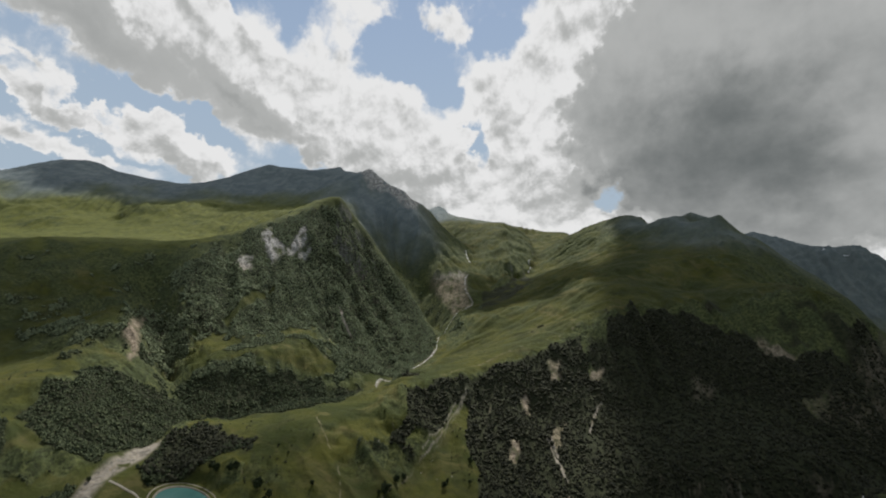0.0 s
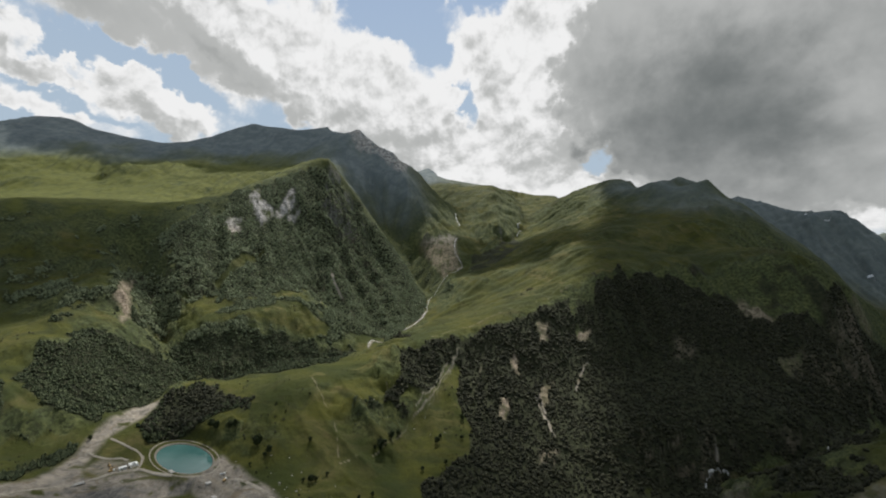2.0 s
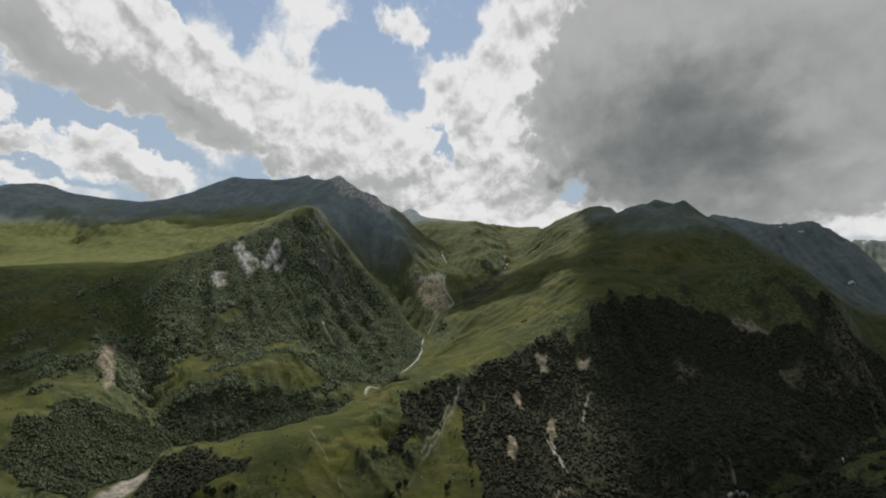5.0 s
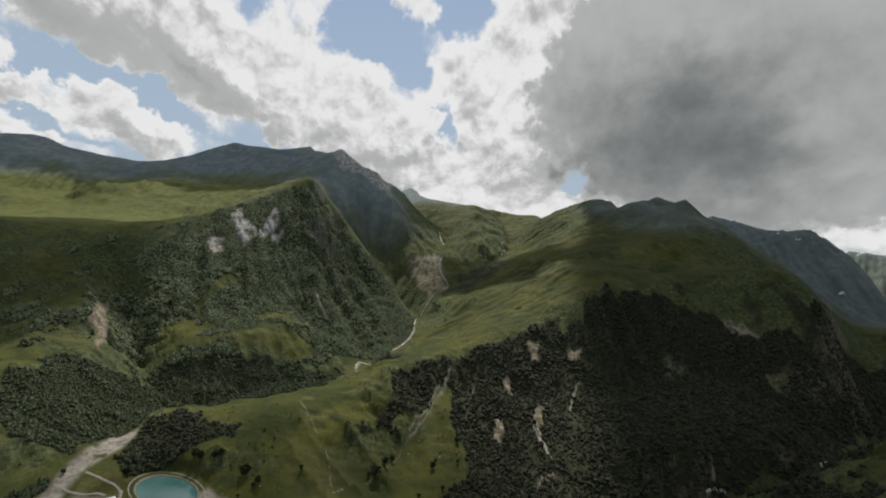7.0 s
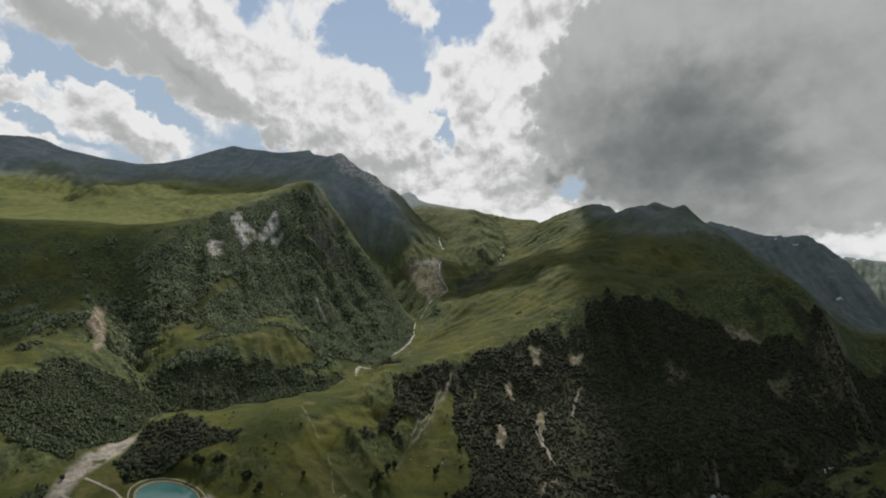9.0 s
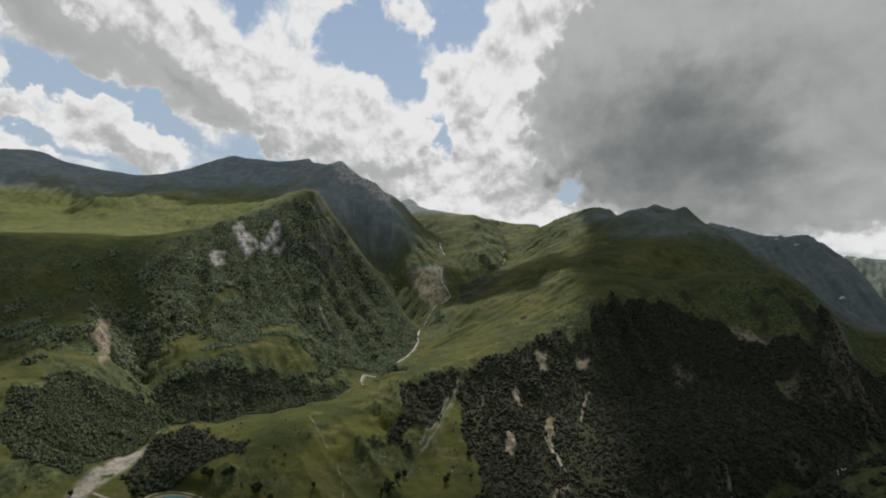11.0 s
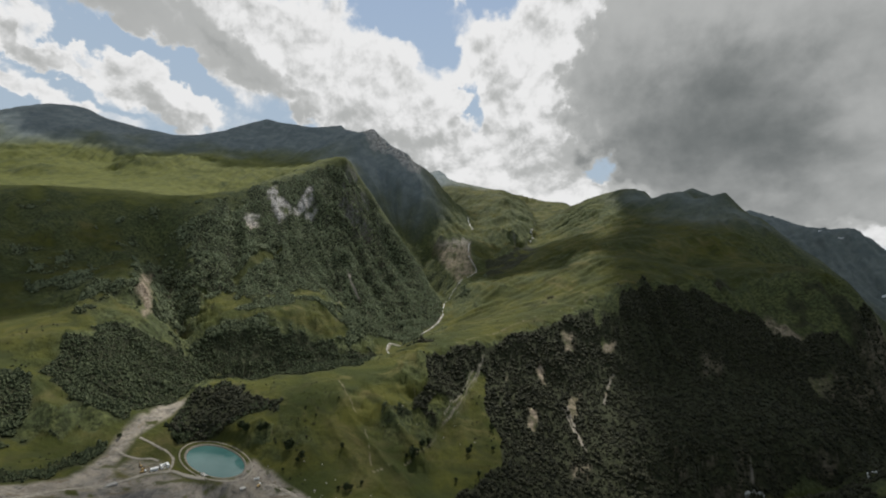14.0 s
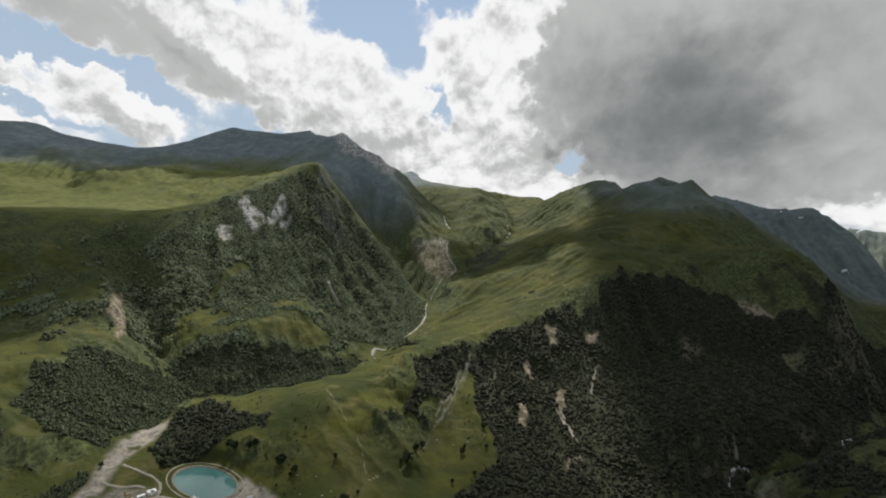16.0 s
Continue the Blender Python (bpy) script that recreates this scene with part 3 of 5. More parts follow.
CREST_POINTS = np.concatenate([np.array(densify(TRACES[n], 60))[:, :2] for n in CRESTS])
_near = np.full(_sx.size, 1e9)
for _p in CREST_POINTS:
    _near = np.minimum(_near, np.hypot(_sx.ravel() - _p[0], _sy.ravel() - _p[1]))
CALM = (0.2 + 0.8 * smooth(15, 190, _near)).reshape(_sx.shape)


def calm_at(x, y):
    """Less gullied along the crests, read softly between the cells."""
    u, v = np.clip((x + SLOPE_REACH) / SLOPE_STEP, 0, len(_side) - 1.001), np.clip((y + SLOPE_REACH) / SLOPE_STEP, 0, len(_side) - 1.001)
    i, j = u.astype(int), v.astype(int)
    u, v = u - i, v - j
    return (CALM[i, j] * (1 - u) + CALM[i + 1, j] * u) * (1 - v) + (CALM[i, j + 1] * (1 - u) + CALM[i + 1, j + 1] * u) * v


def height(x, y):
    """The ground, with its gullies and its lake basin."""
    x, y = np.asarray(x, float).ravel(), np.asarray(y, float).ravel()
    z, sx, sy = base_land(x, y)
    steep = np.hypot(sx, sy)
    far = np.hypot(x, y)
    calm = calm_at(x, y)
    rough = smooth(0.14, 0.62, steep) * (1 - 0.72 * smooth(560, 800, z)) * calm
    w = 30 * fbm(x / 260, y / 260, 2, 40)
    gully = ridged((x + w) / 170, (y + w) / 170, 3, 3)
    big = fbm(x / 420, y / 420, 3, 21)
    ribs = run_off(x, y, 62.0, 31)
    rills = run_off(x, y, 24.0, 33, 5)
    fine = fbm(x / 30, y / 30, 4, 60)
    z = z + rough * (gully * (3.5 + 0.003 * far) + big * 0.005 * far + (1 - 2 * np.abs(ribs)) * (12 + 0.0075 * far) * (0.55 + 0.9 * smooth(-0.3, 0.4, big)) - 6 + rills * (6 + 0.003 * far))
    z += rough * fbm(x / 105, y / 105, 5, 70) * (2.5 + 0.0038 * far) + fine * (0.5 + 2.0 * rough) + calm * (smooth(0.03, 0.2, steep) * fbm(x / 90, y / 90, 3, 80) * 4.5 + (1 - rough) * smooth(0.04, 0.2, steep) * rills * 2.6)
    # the lake's level platform and its basin
    q = lake_reach(x, y)
    level = LAKE[5]
    shelf = np.where(q < 1, level - 3.0 * smooth(1.0, 0.8, q), level + 1.6 * smooth(1.0, 1.06, q))
    return z + (shelf - z) * smooth(1.75, 1.22, q)


# ---- what grows on the land ----
STRETCHES, STRIPS, PLAN = [], [], {}


def stretch(kind, name, amount, *corners):
    PLAN[name] = np.array(corners, float)
    STRETCHES.append((kind, amount, PLAN[name]))


def strip(kind, name, wide, *points):
    STRIPS.append((kind, wide, np.array(points, float)))


def edge_distance(x, y, a, b):
    d = b - a
    t = np.clip(((x - a[0]) * d[0] + (y - a[1]) * d[1]) / max(d @ d, 1e-6), 0, 1)
    return np.hypot(x - a[0] - t * d[0], y - a[1] - t * d[1])


def inside_by(x, y, corners):
    """Metres inside the stretch; negative outside."""
    inside, near = np.zeros(len(x), bool), np.full(len(x), 1e9)
    for a, b in zip(corners, np.roll(corners, -1, axis=0)):
        near = np.minimum(near, edge_distance(x, y, a, b))
        if a[1] != b[1]:
            inside ^= ((a[1] > y) != (b[1] > y)) & (x < (b[0] - a[0]) * (y - a[1]) / (b[1] - a[1]) + a[0])
    return np.where(inside, near, -near)


# ground cover, as stretches of the plan
stretch("wood", "crag flanks", 0.97, (-832, 1442), (-776, 1562), (-659, 1717), (-554, 1828), (-462, 1906), (-390, 1954), (-310, 1980), (-206, 1960), (-120, 1900), (-59, 1753), (-22, 1558), (-107, 1212), (-174, 1286), (-231, 1255), (-295, 1261), (-368, 1423), (-402, 1366), (-485, 1289), (-559, 1224), (-654, 1218), (-708, 1264), (-795, 1348))
stretch("wood", "band under terrace", 1, (-580, 1071), (-548, 1098), (-458, 1145), (-403, 1150), (-343, 1145), (-273, 1152), (-220, 1178), (-163, 1184), (-200, 938), (-292, 856), (-362, 847), (-495, 990), (-523, 960), (-585, 1033))
stretch("wood", "terrace back wood", 0.8, (-733, 1287), (-640, 1293), (-588, 1249), (-515, 1257), (-395, 1328), (-322, 1294), (-305, 1224), (-374, 1248), (-479, 1200), (-536, 1131), (-636, 1193), (-658, 1167))
stretch("wood", "west cliff wood", 1, (-655, 775), (-647, 872), (-604, 964), (-584, 994), (-526, 950), (-480, 801), (-487, 747), (-502, 676), (-543, 655), (-567, 645), (-611, 693))
stretch("wood", "ravine wood", 0.9, (-894, 1320), (-781, 1318), (-658, 1167), (-629, 1101), (-661, 1088), (-642, 986), (-768, 1171))
stretch("wood", "west slope scrub", 0.45, (-1112, 1133), (-947, 1182), (-789, 1134), (-706, 990), (-711, 916), (-707, 854), (-823, 960), (-898, 908))
stretch("wood", "clump by the floor", 1, (-706, 654), (-651, 661), (-621, 663), (-571, 640), (-580, 616), (-586, 591), (-621, 571))
stretch("wood", "knoll wood", 1, (-457, 767), (-439, 776), (-411, 796), (-366, 794), (-322, 786), (-304, 758), (-303, 732), (-335, 740), (-338, 713), (-366, 700), (-374, 692), (-406, 688), (-430, 686), (-441, 728))
stretch("wood", "floor bushes", 0.85, (-543, 530), (-525, 586), (-497, 614), (-474, 598), (-477, 543), (-517, 502))
stretch("wood", "spur head wood", 1, (-68, 944), (-16, 980), (49, 999), (46, 970), (27, 935), (-6, 864), (-21, 834), (-48, 843), (-65, 798), (-82, 835), (-69, 874))
stretch("wood", "gorge wall wood", 0.97, (64, 1003), (112, 1022), (161, 1053), (260, 1102), (345, 1147), (340, 1050), (385, 1106), (428, 1171), (536, 1202), (639, 1181), (724, 1131), (805, 1048), (929, 1016), (1400, 1400), (1250, 1240), (826, 883), (654, 731), (592, 745), (471, 720), (297, 665), (116, 590), (-10, 590), (-14, 640), (23, 685), (51, 715), (69, 769), (47, 824), (47, 910), (52, 966))
stretch("wood", "gorge east wood", 0.95, (802, 1036), (897, 1022), (1419, 1457), (1300, 1290), (850, 850), (640, 730), (572, 772))
stretch("wood", "spur tree row", 0.9, (16, 856), (30, 860), (26, 800), (12, 760), (2, 790))
stretch("wood", "gully head wood", 1, (36, 998), (80, 1010), (66, 950), (48, 935), (34, 955))
stretch("wood", "gorge bottom wood", 0.95, (-14, 600), (116, 600), (297, 672), (471, 725), (430, 640), (360, 560), (180, 430), (0, 470))
stretch("wood", "shoulder foot wood", 0.92, (1390, 1480), (1460, 1450), (1540, 1450), (1800, 1554), (1700, 1400), (1175, 1060), (900, 900), (1004, 1028))
stretch("wood", "plateau scrub", 0.35, (209, 1103), (368, 1255), (528, 1429), (568, 1590), (378, 1443), (226, 1238))
stretch("wood", "rim scrub", 0.5, (337, 1158), (457, 1283), (444, 1175), (404, 1100), (344, 1047))
stretch("wood", "stream scrub", 0.6, (-127, 1183), (-63, 1089), (-21, 1158), (-9, 1108), (-50, 1036), (-100, 1012))
stretch("wood", "crag2 foot wood", 0.6, (175, 2024), (284, 2081), (402, 2284), (436, 2067), (268, 1833), (167, 1744), (134, 1736))
stretch("wood", "near mound", 1, (-293, 493), (-282, 542), (-252, 537), (-211, 504), (-185, 441), (-259, 426))
stretch("wood", "near left bank", 0.7, (-453, 440), (-412, 480), (-349, 494), (-310, 489), (-296, 417), (-402, 389))
stretch("wood", "gorge near bank", 0.5, (451, 603), (634, 728), (871, 857), (589, 540), (448, 471), (358, 508))
stretch("clear", "crag glade", 1, (-634, 1304), (-613, 1369), (-595, 1420), (-543, 1478), (-530, 1466), (-577, 1397), (-591, 1339), (-598, 1290))
stretch("clear", "terrace meadow", 1, (-632, 1123), (-635, 1190), (-630, 1253), (-592, 1264), (-547, 1212), (-566, 1153), (-512, 1166), (-449, 1195), (-409, 1199), (-411, 1248), (-376, 1278), (-325, 1231), (-275, 1241), (-281, 1207), (-313, 1168), (-354, 1165), (-384, 1169), (-436, 1162), (-511, 1149), (-570, 1111), (-591, 1071))
stretch("clear", "plateau meadow", 1, (-56, 1013), (46, 1004), (113, 1044), (156, 1070), (263, 1120), (342, 1170), (401, 1212), (465, 1324), (586, 1610), (486, 1627), (319, 1522), (160, 1467), (15, 1439), (-32, 1142))
stretch("clear", "spur gully grass", 1, (-17, 804), (22, 905), (38, 935), (46, 905), (46, 824), (62, 769), (45, 715), (21, 680), (-53, 602), (-97, 580), (-71, 666), (-48, 780))
stretch("rock", "white crag a", 1, (-679, 1662), (-657, 1701), (-619, 1651), (-592, 1647), (-565, 1619), (-592, 1554), (-622, 1590), (-655, 1633))
stretch("rock", "white crag b", 1, (-564, 1678), (-550, 1737), (-530, 1739), (-519, 1696), (-532, 1655), (-557, 1617), (-568, 1635))
stretch("rock", "white crag c", 1, (-528, 1644), (-499, 1686), (-499, 1669), (-517, 1630))
stretch("rock", "pale slab", 0.9, (-691, 1514), (-684, 1556), (-656, 1559), (-644, 1516), (-656, 1477))
stretch("rock", "west scar", 1, (-812, 1240), (-747, 1132), (-665, 1001), (-654, 961), (-691, 1006), (-705, 1008), (-743, 1091))
strip("gravel", "mid scar", 5, (-343, 1523), (-327, 1485), (-306, 1457), (-289, 1440))
strip("path", "mid scar two", 5, (-289, 1440), (-269, 1413), (-238, 1378))
strip("path", "mid scar three", 5, (-356, 1483), (-324, 1297), (-314, 1234))
stretch("rock", "valley scree", 0.65, (-58, 2185), (14, 2158), (102, 2207), (109, 2022), (116, 1901), (53, 1889), (-8, 2046))
# Far slopes tinted blue-grey: haze put into the ground colour.
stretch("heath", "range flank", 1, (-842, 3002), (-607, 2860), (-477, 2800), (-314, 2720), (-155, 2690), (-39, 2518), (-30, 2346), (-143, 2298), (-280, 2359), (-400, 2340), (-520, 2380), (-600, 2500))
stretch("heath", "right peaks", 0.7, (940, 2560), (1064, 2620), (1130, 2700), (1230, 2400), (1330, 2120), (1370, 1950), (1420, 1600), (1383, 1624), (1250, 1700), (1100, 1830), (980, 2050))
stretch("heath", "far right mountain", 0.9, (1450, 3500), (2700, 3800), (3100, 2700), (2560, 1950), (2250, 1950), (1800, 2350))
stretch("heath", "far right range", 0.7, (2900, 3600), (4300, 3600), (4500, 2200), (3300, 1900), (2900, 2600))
stretch("rock", "gorge scar a", 1, (176, 992), (183, 976), (179, 937), (169, 936), (164, 957))
stretch("rock", "gorge scar b", 1, (134, 869), (149, 857), (134, 817), (123, 826))
stretch("rock", "gorge scar c", 0.7, (244, 1067), (273, 1064), (263, 1019), (241, 1020))
stretch("rock", "gorge scar d", 0.8, (338, 1060), (372, 1064), (356, 1036), (331, 1039))
stretch("rock", "gorge scar e", 0.55, (213, 904), (247, 922), (228, 856), (201, 867))
stretch("rock", "gorge scar f", 0.5, (176, 747), (209, 747), (190, 712), (168, 718))
stretch("rock", "gorge slab a", 0.3, (563, 1045), (609, 1037), (590, 990), (546, 995))
stretch("rock", "gorge slab b", 0.7, (770, 1117), (784, 1071), (810, 1044), (789, 1025), (751, 1044), (748, 1090))
stretch("rock", "gorge slab c", 0.28, (745, 965), (793, 957), (845, 922), (900, 945), (831, 889), (781, 907), (748, 932))
stretch("rock", "gorge slab d", 0.3, (460, 767), (494, 789), (478, 747), (437, 715))
stretch("rock", "crest rock", 0.8, (-579, 2869), (-446, 2769), (-239, 2646), (-111, 2743), (-185, 2520), (-341, 2627), (-462, 2667))
stretch("gravel", "river bed upper", 1, (-458, 763), (-488, 749), (-489, 674), (-481, 625), (-475, 574), (-449, 568), (-453, 605), (-462, 646), (-458, 698), (-450, 737))
stretch("gravel", "river bed left", 1, (-474, 588), (-470, 542), (-508, 493), (-548, 465), (-518, 438), (-480, 463), (-456, 501), (-406, 515), (-454, 599))
stretch("gravel", "river bed mid", 1, (-449, 568), (-417, 571), (-386, 588), (-347, 581), (-284, 582), (-302, 561), (-336, 534), (-381, 515), (-413, 512))
stretch("gravel", "river bed right", 1, (-300, 622), (-298, 641), (-247, 598), (-206, 571), (-158, 522), (-124, 468), (-181, 469), (-266, 538), (-303, 561), (-302, 575))
stretch("gravel", "yard", 0.8, (-451, 585), (-439, 610), (-407, 612), (-389, 594), (-420, 575))
stretch("gravel", "gorge gravel a", 0.35, (359, 564), (372, 569), (446, 649), (449, 626), (387, 568), (400, 558), (354, 523))
stretch("gravel", "gorge gravel b", 0.45, (441, 490), (483, 499), (533, 506), (581, 511), (570, 495), (510, 483), (461, 467))
stretch("silt", "wet yard", 1, (-414, 537), (-376, 560), (-339, 576), (-301, 569), (-303, 560), (-308, 544), (-329, 522), (-359, 499), (-390, 509))
stretch("silt", "wet bed", 0.7, (-466, 529), (-457, 564), (-453, 593), (-421, 558), (-428, 527), (-446, 505))
stretch("silt", "wet quarry", 0.6, (-274, 578), (-233, 573), (-204, 551), (-178, 505), (-193, 505), (-229, 547), (-267, 571))
strip("gravel", "spur gully wash", 1.4, (46, 964), (27, 917), (5, 866), (-20, 810), (-43, 779), (-58, 728))
strip("gravel", "spur gully wash two", 1.1, (31, 949), (12, 899), (-11, 848), (-32, 808))
strip("gravel", "gorge wash", 3, (209, 885), (210, 847), (208, 792))
strip("gravel", "gorge wash two", 2.5, (201, 884), (204, 845), (207, 804), (211, 776))
strip("gravel", "gorge wash four", 2.5, (342, 991), (313, 949), (288, 901))
strip("gravel", "gorge wash three", 3, (486, 760), (480, 747))
strip("path", "meadow track", 1.2, (-223, 826), (-197, 783), (-180, 756), (-160, 724), (-148, 687), (-140, 658))
strip("path", "meadow track low", 1.2, (-51, 741), (-77, 698), (-105, 670), (-135, 645))
strip("path", "plateau track", 2, (-13, 1009), (81, 1060), (169, 1112), (277, 1151), (372, 1178))
strip("path", "dirt road a", 3.2, (-506, 446), (-487, 470), (-470, 489), (-459, 512), (-441, 529), (-423, 534))
strip("gravel", "spur gully wash three", 1.0, (55, 983), (43, 950), (23, 891), (2, 844), (-15, 796))
strip("path", "spur gully wash four", 1.4, (118, 1001), (103, 951), (80, 891), (61, 867))
strip("gravel", "stream bed", 4.5, (-175, 1223), (-168, 1271), (-121, 1240), (-95, 1330), (-60, 1400), (-35, 1470), (-19, 1538))
strip("gravel", "stream bed upper", 4, (31, 1797), (50, 1809), (112, 1910), (126, 1949), (108, 2002), (98, 2067), (106, 2158), (115, 2186))
strip("path", "quarry track", 1.6, (-285, 578), (-255, 577), (-226, 571), (-201, 554), (-182, 531), (-167, 504))
strip("path", "quarry track low", 1.4, (-274, 578), (-239, 561), (-213, 538), (-186, 503))
strip("path", "scar in the meadow", 2.2, (-159, 540), (-148, 545))
strip("path", "scar in the meadow low", 2.4, (-144, 535), (-132, 532))
strip("clear", "grass bar", 5, (-386, 570), (-356, 582), (-314, 574))


def cover(x, y, z, kind):
    """How much of a kind of cover lies at each place, 0 to 1."""
    out = np.zeros(len(x))
    far = np.hypot(x, y)
    k = {"rock": 0.15, "gravel": 0.3, "clear": 0.3}.get(kind, 0.42 + 0.55 * smooth(-60, -160, x))
    wx = x + k * far * (0.022 * fbm(x / 60, y / 60, 3, 90) + 0.03 * perlin(x / 150, y / 150, 91))
    wy = y + k * far * (0.022 * fbm(x / 60, y / 60, 3, 95) + 0.03 * perlin(x / 150, y / 150, 96))
    for which, amount, corners in STRETCHES:
        if which != kind:
            continue
        lo, hi = corners.min(axis=0) - 60, corners.max(axis=0) + 60
        m = (x > lo[0]) & (x < hi[0]) & (y > lo[1]) & (y < hi[1])
        if m.any():
            soft = (3 + 0.004 * far[m]) * ({"wood": 1.8, "heath": 12.0}.get(kind, 1.0) + (3.0 * smooth(-60, -160, x[m]) if kind == "wood" else 0.0))
            out[m] = np.maximum(out[m], amount * smooth(-soft, soft, inside_by(wx[m], wy[m], corners)))
    for k, wide, points in STRIPS:
        if k != kind:
            continue
        lo, hi = points.min(axis=0) - 40, points.max(axis=0) + 40
        m = (x > lo[0]) & (x < hi[0]) & (y > lo[1]) & (y < hi[1])
        if m.any():
            ex, ey = x[m] + 3 * perlin(x[m] / 13, y[m] / 13, 5), y[m] + 3 * perlin(x[m] / 13, y[m] / 13, 6)
            near = np.full(m.sum(), 1e9)
            for a, b in zip(points[:-1], points[1:]):
                near = np.minimum(near, edge_distance(ex, ey, a, b))
            out[m] = np.maximum(out[m], smooth(wide * 1.1, wide * 0.4, near))
    return out


def wood_cover(x, y, z):
    """Woods thin out into glades by their density."""
    w = cover(x, y, z, "wood")
    near = np.hypot(x, y)
    w = np.maximum(w, 0.40 * smooth(0.42, 0.85, steep_at(x, y) + 0.3 * fbm(x / 110, y / 110, 3, 160)) * smooth(2600, 1700, near) * (y > 300))
    w *= 1 - smooth(570, 640, steep_at(x, y, LEVEL))
    some = w > 0.03
    gone = cover(x[some], y[some], z[some], "clear") * 0.85
    for kind in ("rock", "gravel", "heath"):
        gone = np.maximum(gone, cover(x[some], y[some], z[some], kind))
    w[some] *= 1 - gone
    w *= smooth(1.2, 1.4, lake_reach(x, y))
    gaps = 0.5 + 0.75 * fbm(x / 75, y / 75, 4, 130)
    return smooth(1.0 - w - 0.14, 1.0 - w + 0.14, gaps * 0.9 + 0.05 + 0.3 * (w > 0.95)) * (w > 0.03)


def polar_ground():
    """Ground as one sheet, finer where the flight passes it near."""
    front = np.radians(np.arange(-63, 63.01, 0.118))
    back = np.radians(np.arange(66, 296, 4.0))
    turns = np.concatenate([front, back])
    reach = np.concatenate([[0.0, 60, 120, 180, 240], 300 * 1.0047 ** np.arange(0, 661)])
    reach = reach[reach < 4960]
    a, r = np.meshgrid(turns, reach)
    x, y = -40 + r * np.sin(a), r * np.cos(a)
    z = height(x, y)
    return x.ravel(), y.ravel(), z, len(reach), len(turns)


gx, gy, gz, rows_n, cols_n = polar_ground()
stone, bars = cover(gx, gy, gz, "rock"), cover(gx, gy, gz, "gravel")
gz += stone * (ridged(gx / 21, gy / 21, 4, 220) * (2.5 + 0.0022 * np.hypot(gx, gy)) - 1.0) + bars * fbm(gx / 17, gy / 9, 4, 240) * 1.3 * smooth(1.3, 1.5, lake_reach(gx, gy))
i, j = np.meshgrid(np.arange(rows_n - 1), np.arange(cols_n), indexing="ij")
j2 = (j + 1) % cols_n
quads = np.stack([i * cols_n + j, (i + 1) * cols_n + j, (i + 1) * cols_n + j2, i * cols_n + j2], -1).reshape(-1, 4)[:, ::-1]
mesh = bpy.data.meshes.new("ground")
mesh.vertices.add(len(gx))
mesh.vertices.foreach_set("co", np.stack([gx, gy, gz], 1).astype(np.float32).ravel())
mesh.loops.add(quads.size)
mesh.loops.foreach_set("vertex_index", quads.ravel().astype(np.int32))
mesh.polygons.add(len(quads))
mesh.polygons.foreach_set("loop_start", np.arange(0, quads.size, 4, dtype=np.int32))
mesh.polygons.foreach_set("use_smooth", np.ones(len(quads), bool))
mesh.update()
mesh.validate()
grid = [v.reshape(rows_n, cols_n) for v in (gx, gy, gz)]
run = np.maximum(np.hypot(np.gradient(grid[0], axis=0), np.gradient(grid[1], axis=0)), 0.01)
across = np.maximum(np.hypot(np.gradient(grid[0], axis=1), np.gradient(grid[1], axis=1)), 0.01)
steepness = np.hypot(np.gradient(grid[2], axis=0) / run, np.gradient(grid[2], axis=1) / across).ravel()
bare = smooth(2.0, 3.2, steepness + 0.4 * fbm(gx / 30, gy / 30, 3, 150)) * 0.35
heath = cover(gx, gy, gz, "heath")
for name, amount in (
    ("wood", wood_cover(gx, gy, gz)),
    ("rock", np.maximum(stone * smooth(-0.5, -0.02, fbm(gx / 25, gy / 25, 3, 170)), bare)),
    ("scrub", (1 - heath) * smooth(0.36, 0.66, steep_at(gx, gy) + 0.3 * fbm(gx / 80, gy / 80, 4, 165)) * (1 - smooth(480, 720, gz)) * (1 - 0.9 * cover(gx, gy, gz, "clear"))),
    ("pale", smooth(240, 340, gz)),
    ("pasture", smooth(240, 340, gz) * smooth(-250, -650, gx)),
    ("gravel", bars * (1 - 0.85 * cover(gx, gy, gz, "clear")) * smooth(-0.62, -0.25, fbm(gx / 22, gy / 22, 3, 175))),
    ("silt", cover(gx, gy, gz, "silt")),
    ("path", cover(gx, gy, gz, "path") * 0.5 * smooth(-0.25, 0.25, fbm(gx / 16, gy / 16, 3, 176))),
    ("dry", 0.15 + 0.7 * smooth(-0.1, 0.25, fbm(gx / 300, gy / 300, 3, 180))),
    # haze tint: the high ground and the far slopes
    ("haze_alpine", np.maximum(smooth(660, 850, gz + 120 * fbm(gx / 350, gy / 350, 3, 190)), heath)),
):
    mesh.attributes.new(name, "FLOAT", "POINT").data.foreach_set("value", np.clip(amount, 0, 1).astype(np.float32))

ground = new("ground", mesh)
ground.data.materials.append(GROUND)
tagged(ground, "steep green mountain land with meadows, woods, scree and gorge", "ground", kind="structure")


# ---- helpers for things ----
def mesh_of(name, verts, faces, material, smooth_faces=True):
    me = bpy.data.meshes.new(name)
    verts, faces = np.asarray(verts, np.float32), np.asarray(faces, np.int32)
    me.vertices.add(len(verts))
    me.vertices.foreach_set("co", verts.ravel())
    me.loops.add(faces.size)
    me.loops.foreach_set("vertex_index", faces.ravel())
    me.polygons.add(len(faces))
    me.polygons.foreach_set("loop_start", np.arange(0, faces.size, faces.shape[1], dtype=np.int32))
    me.polygons.foreach_set("use_smooth", np.full(len(faces), smooth_faces))
    me.update()
    me.validate()
    me.materials.append(material)
    return me


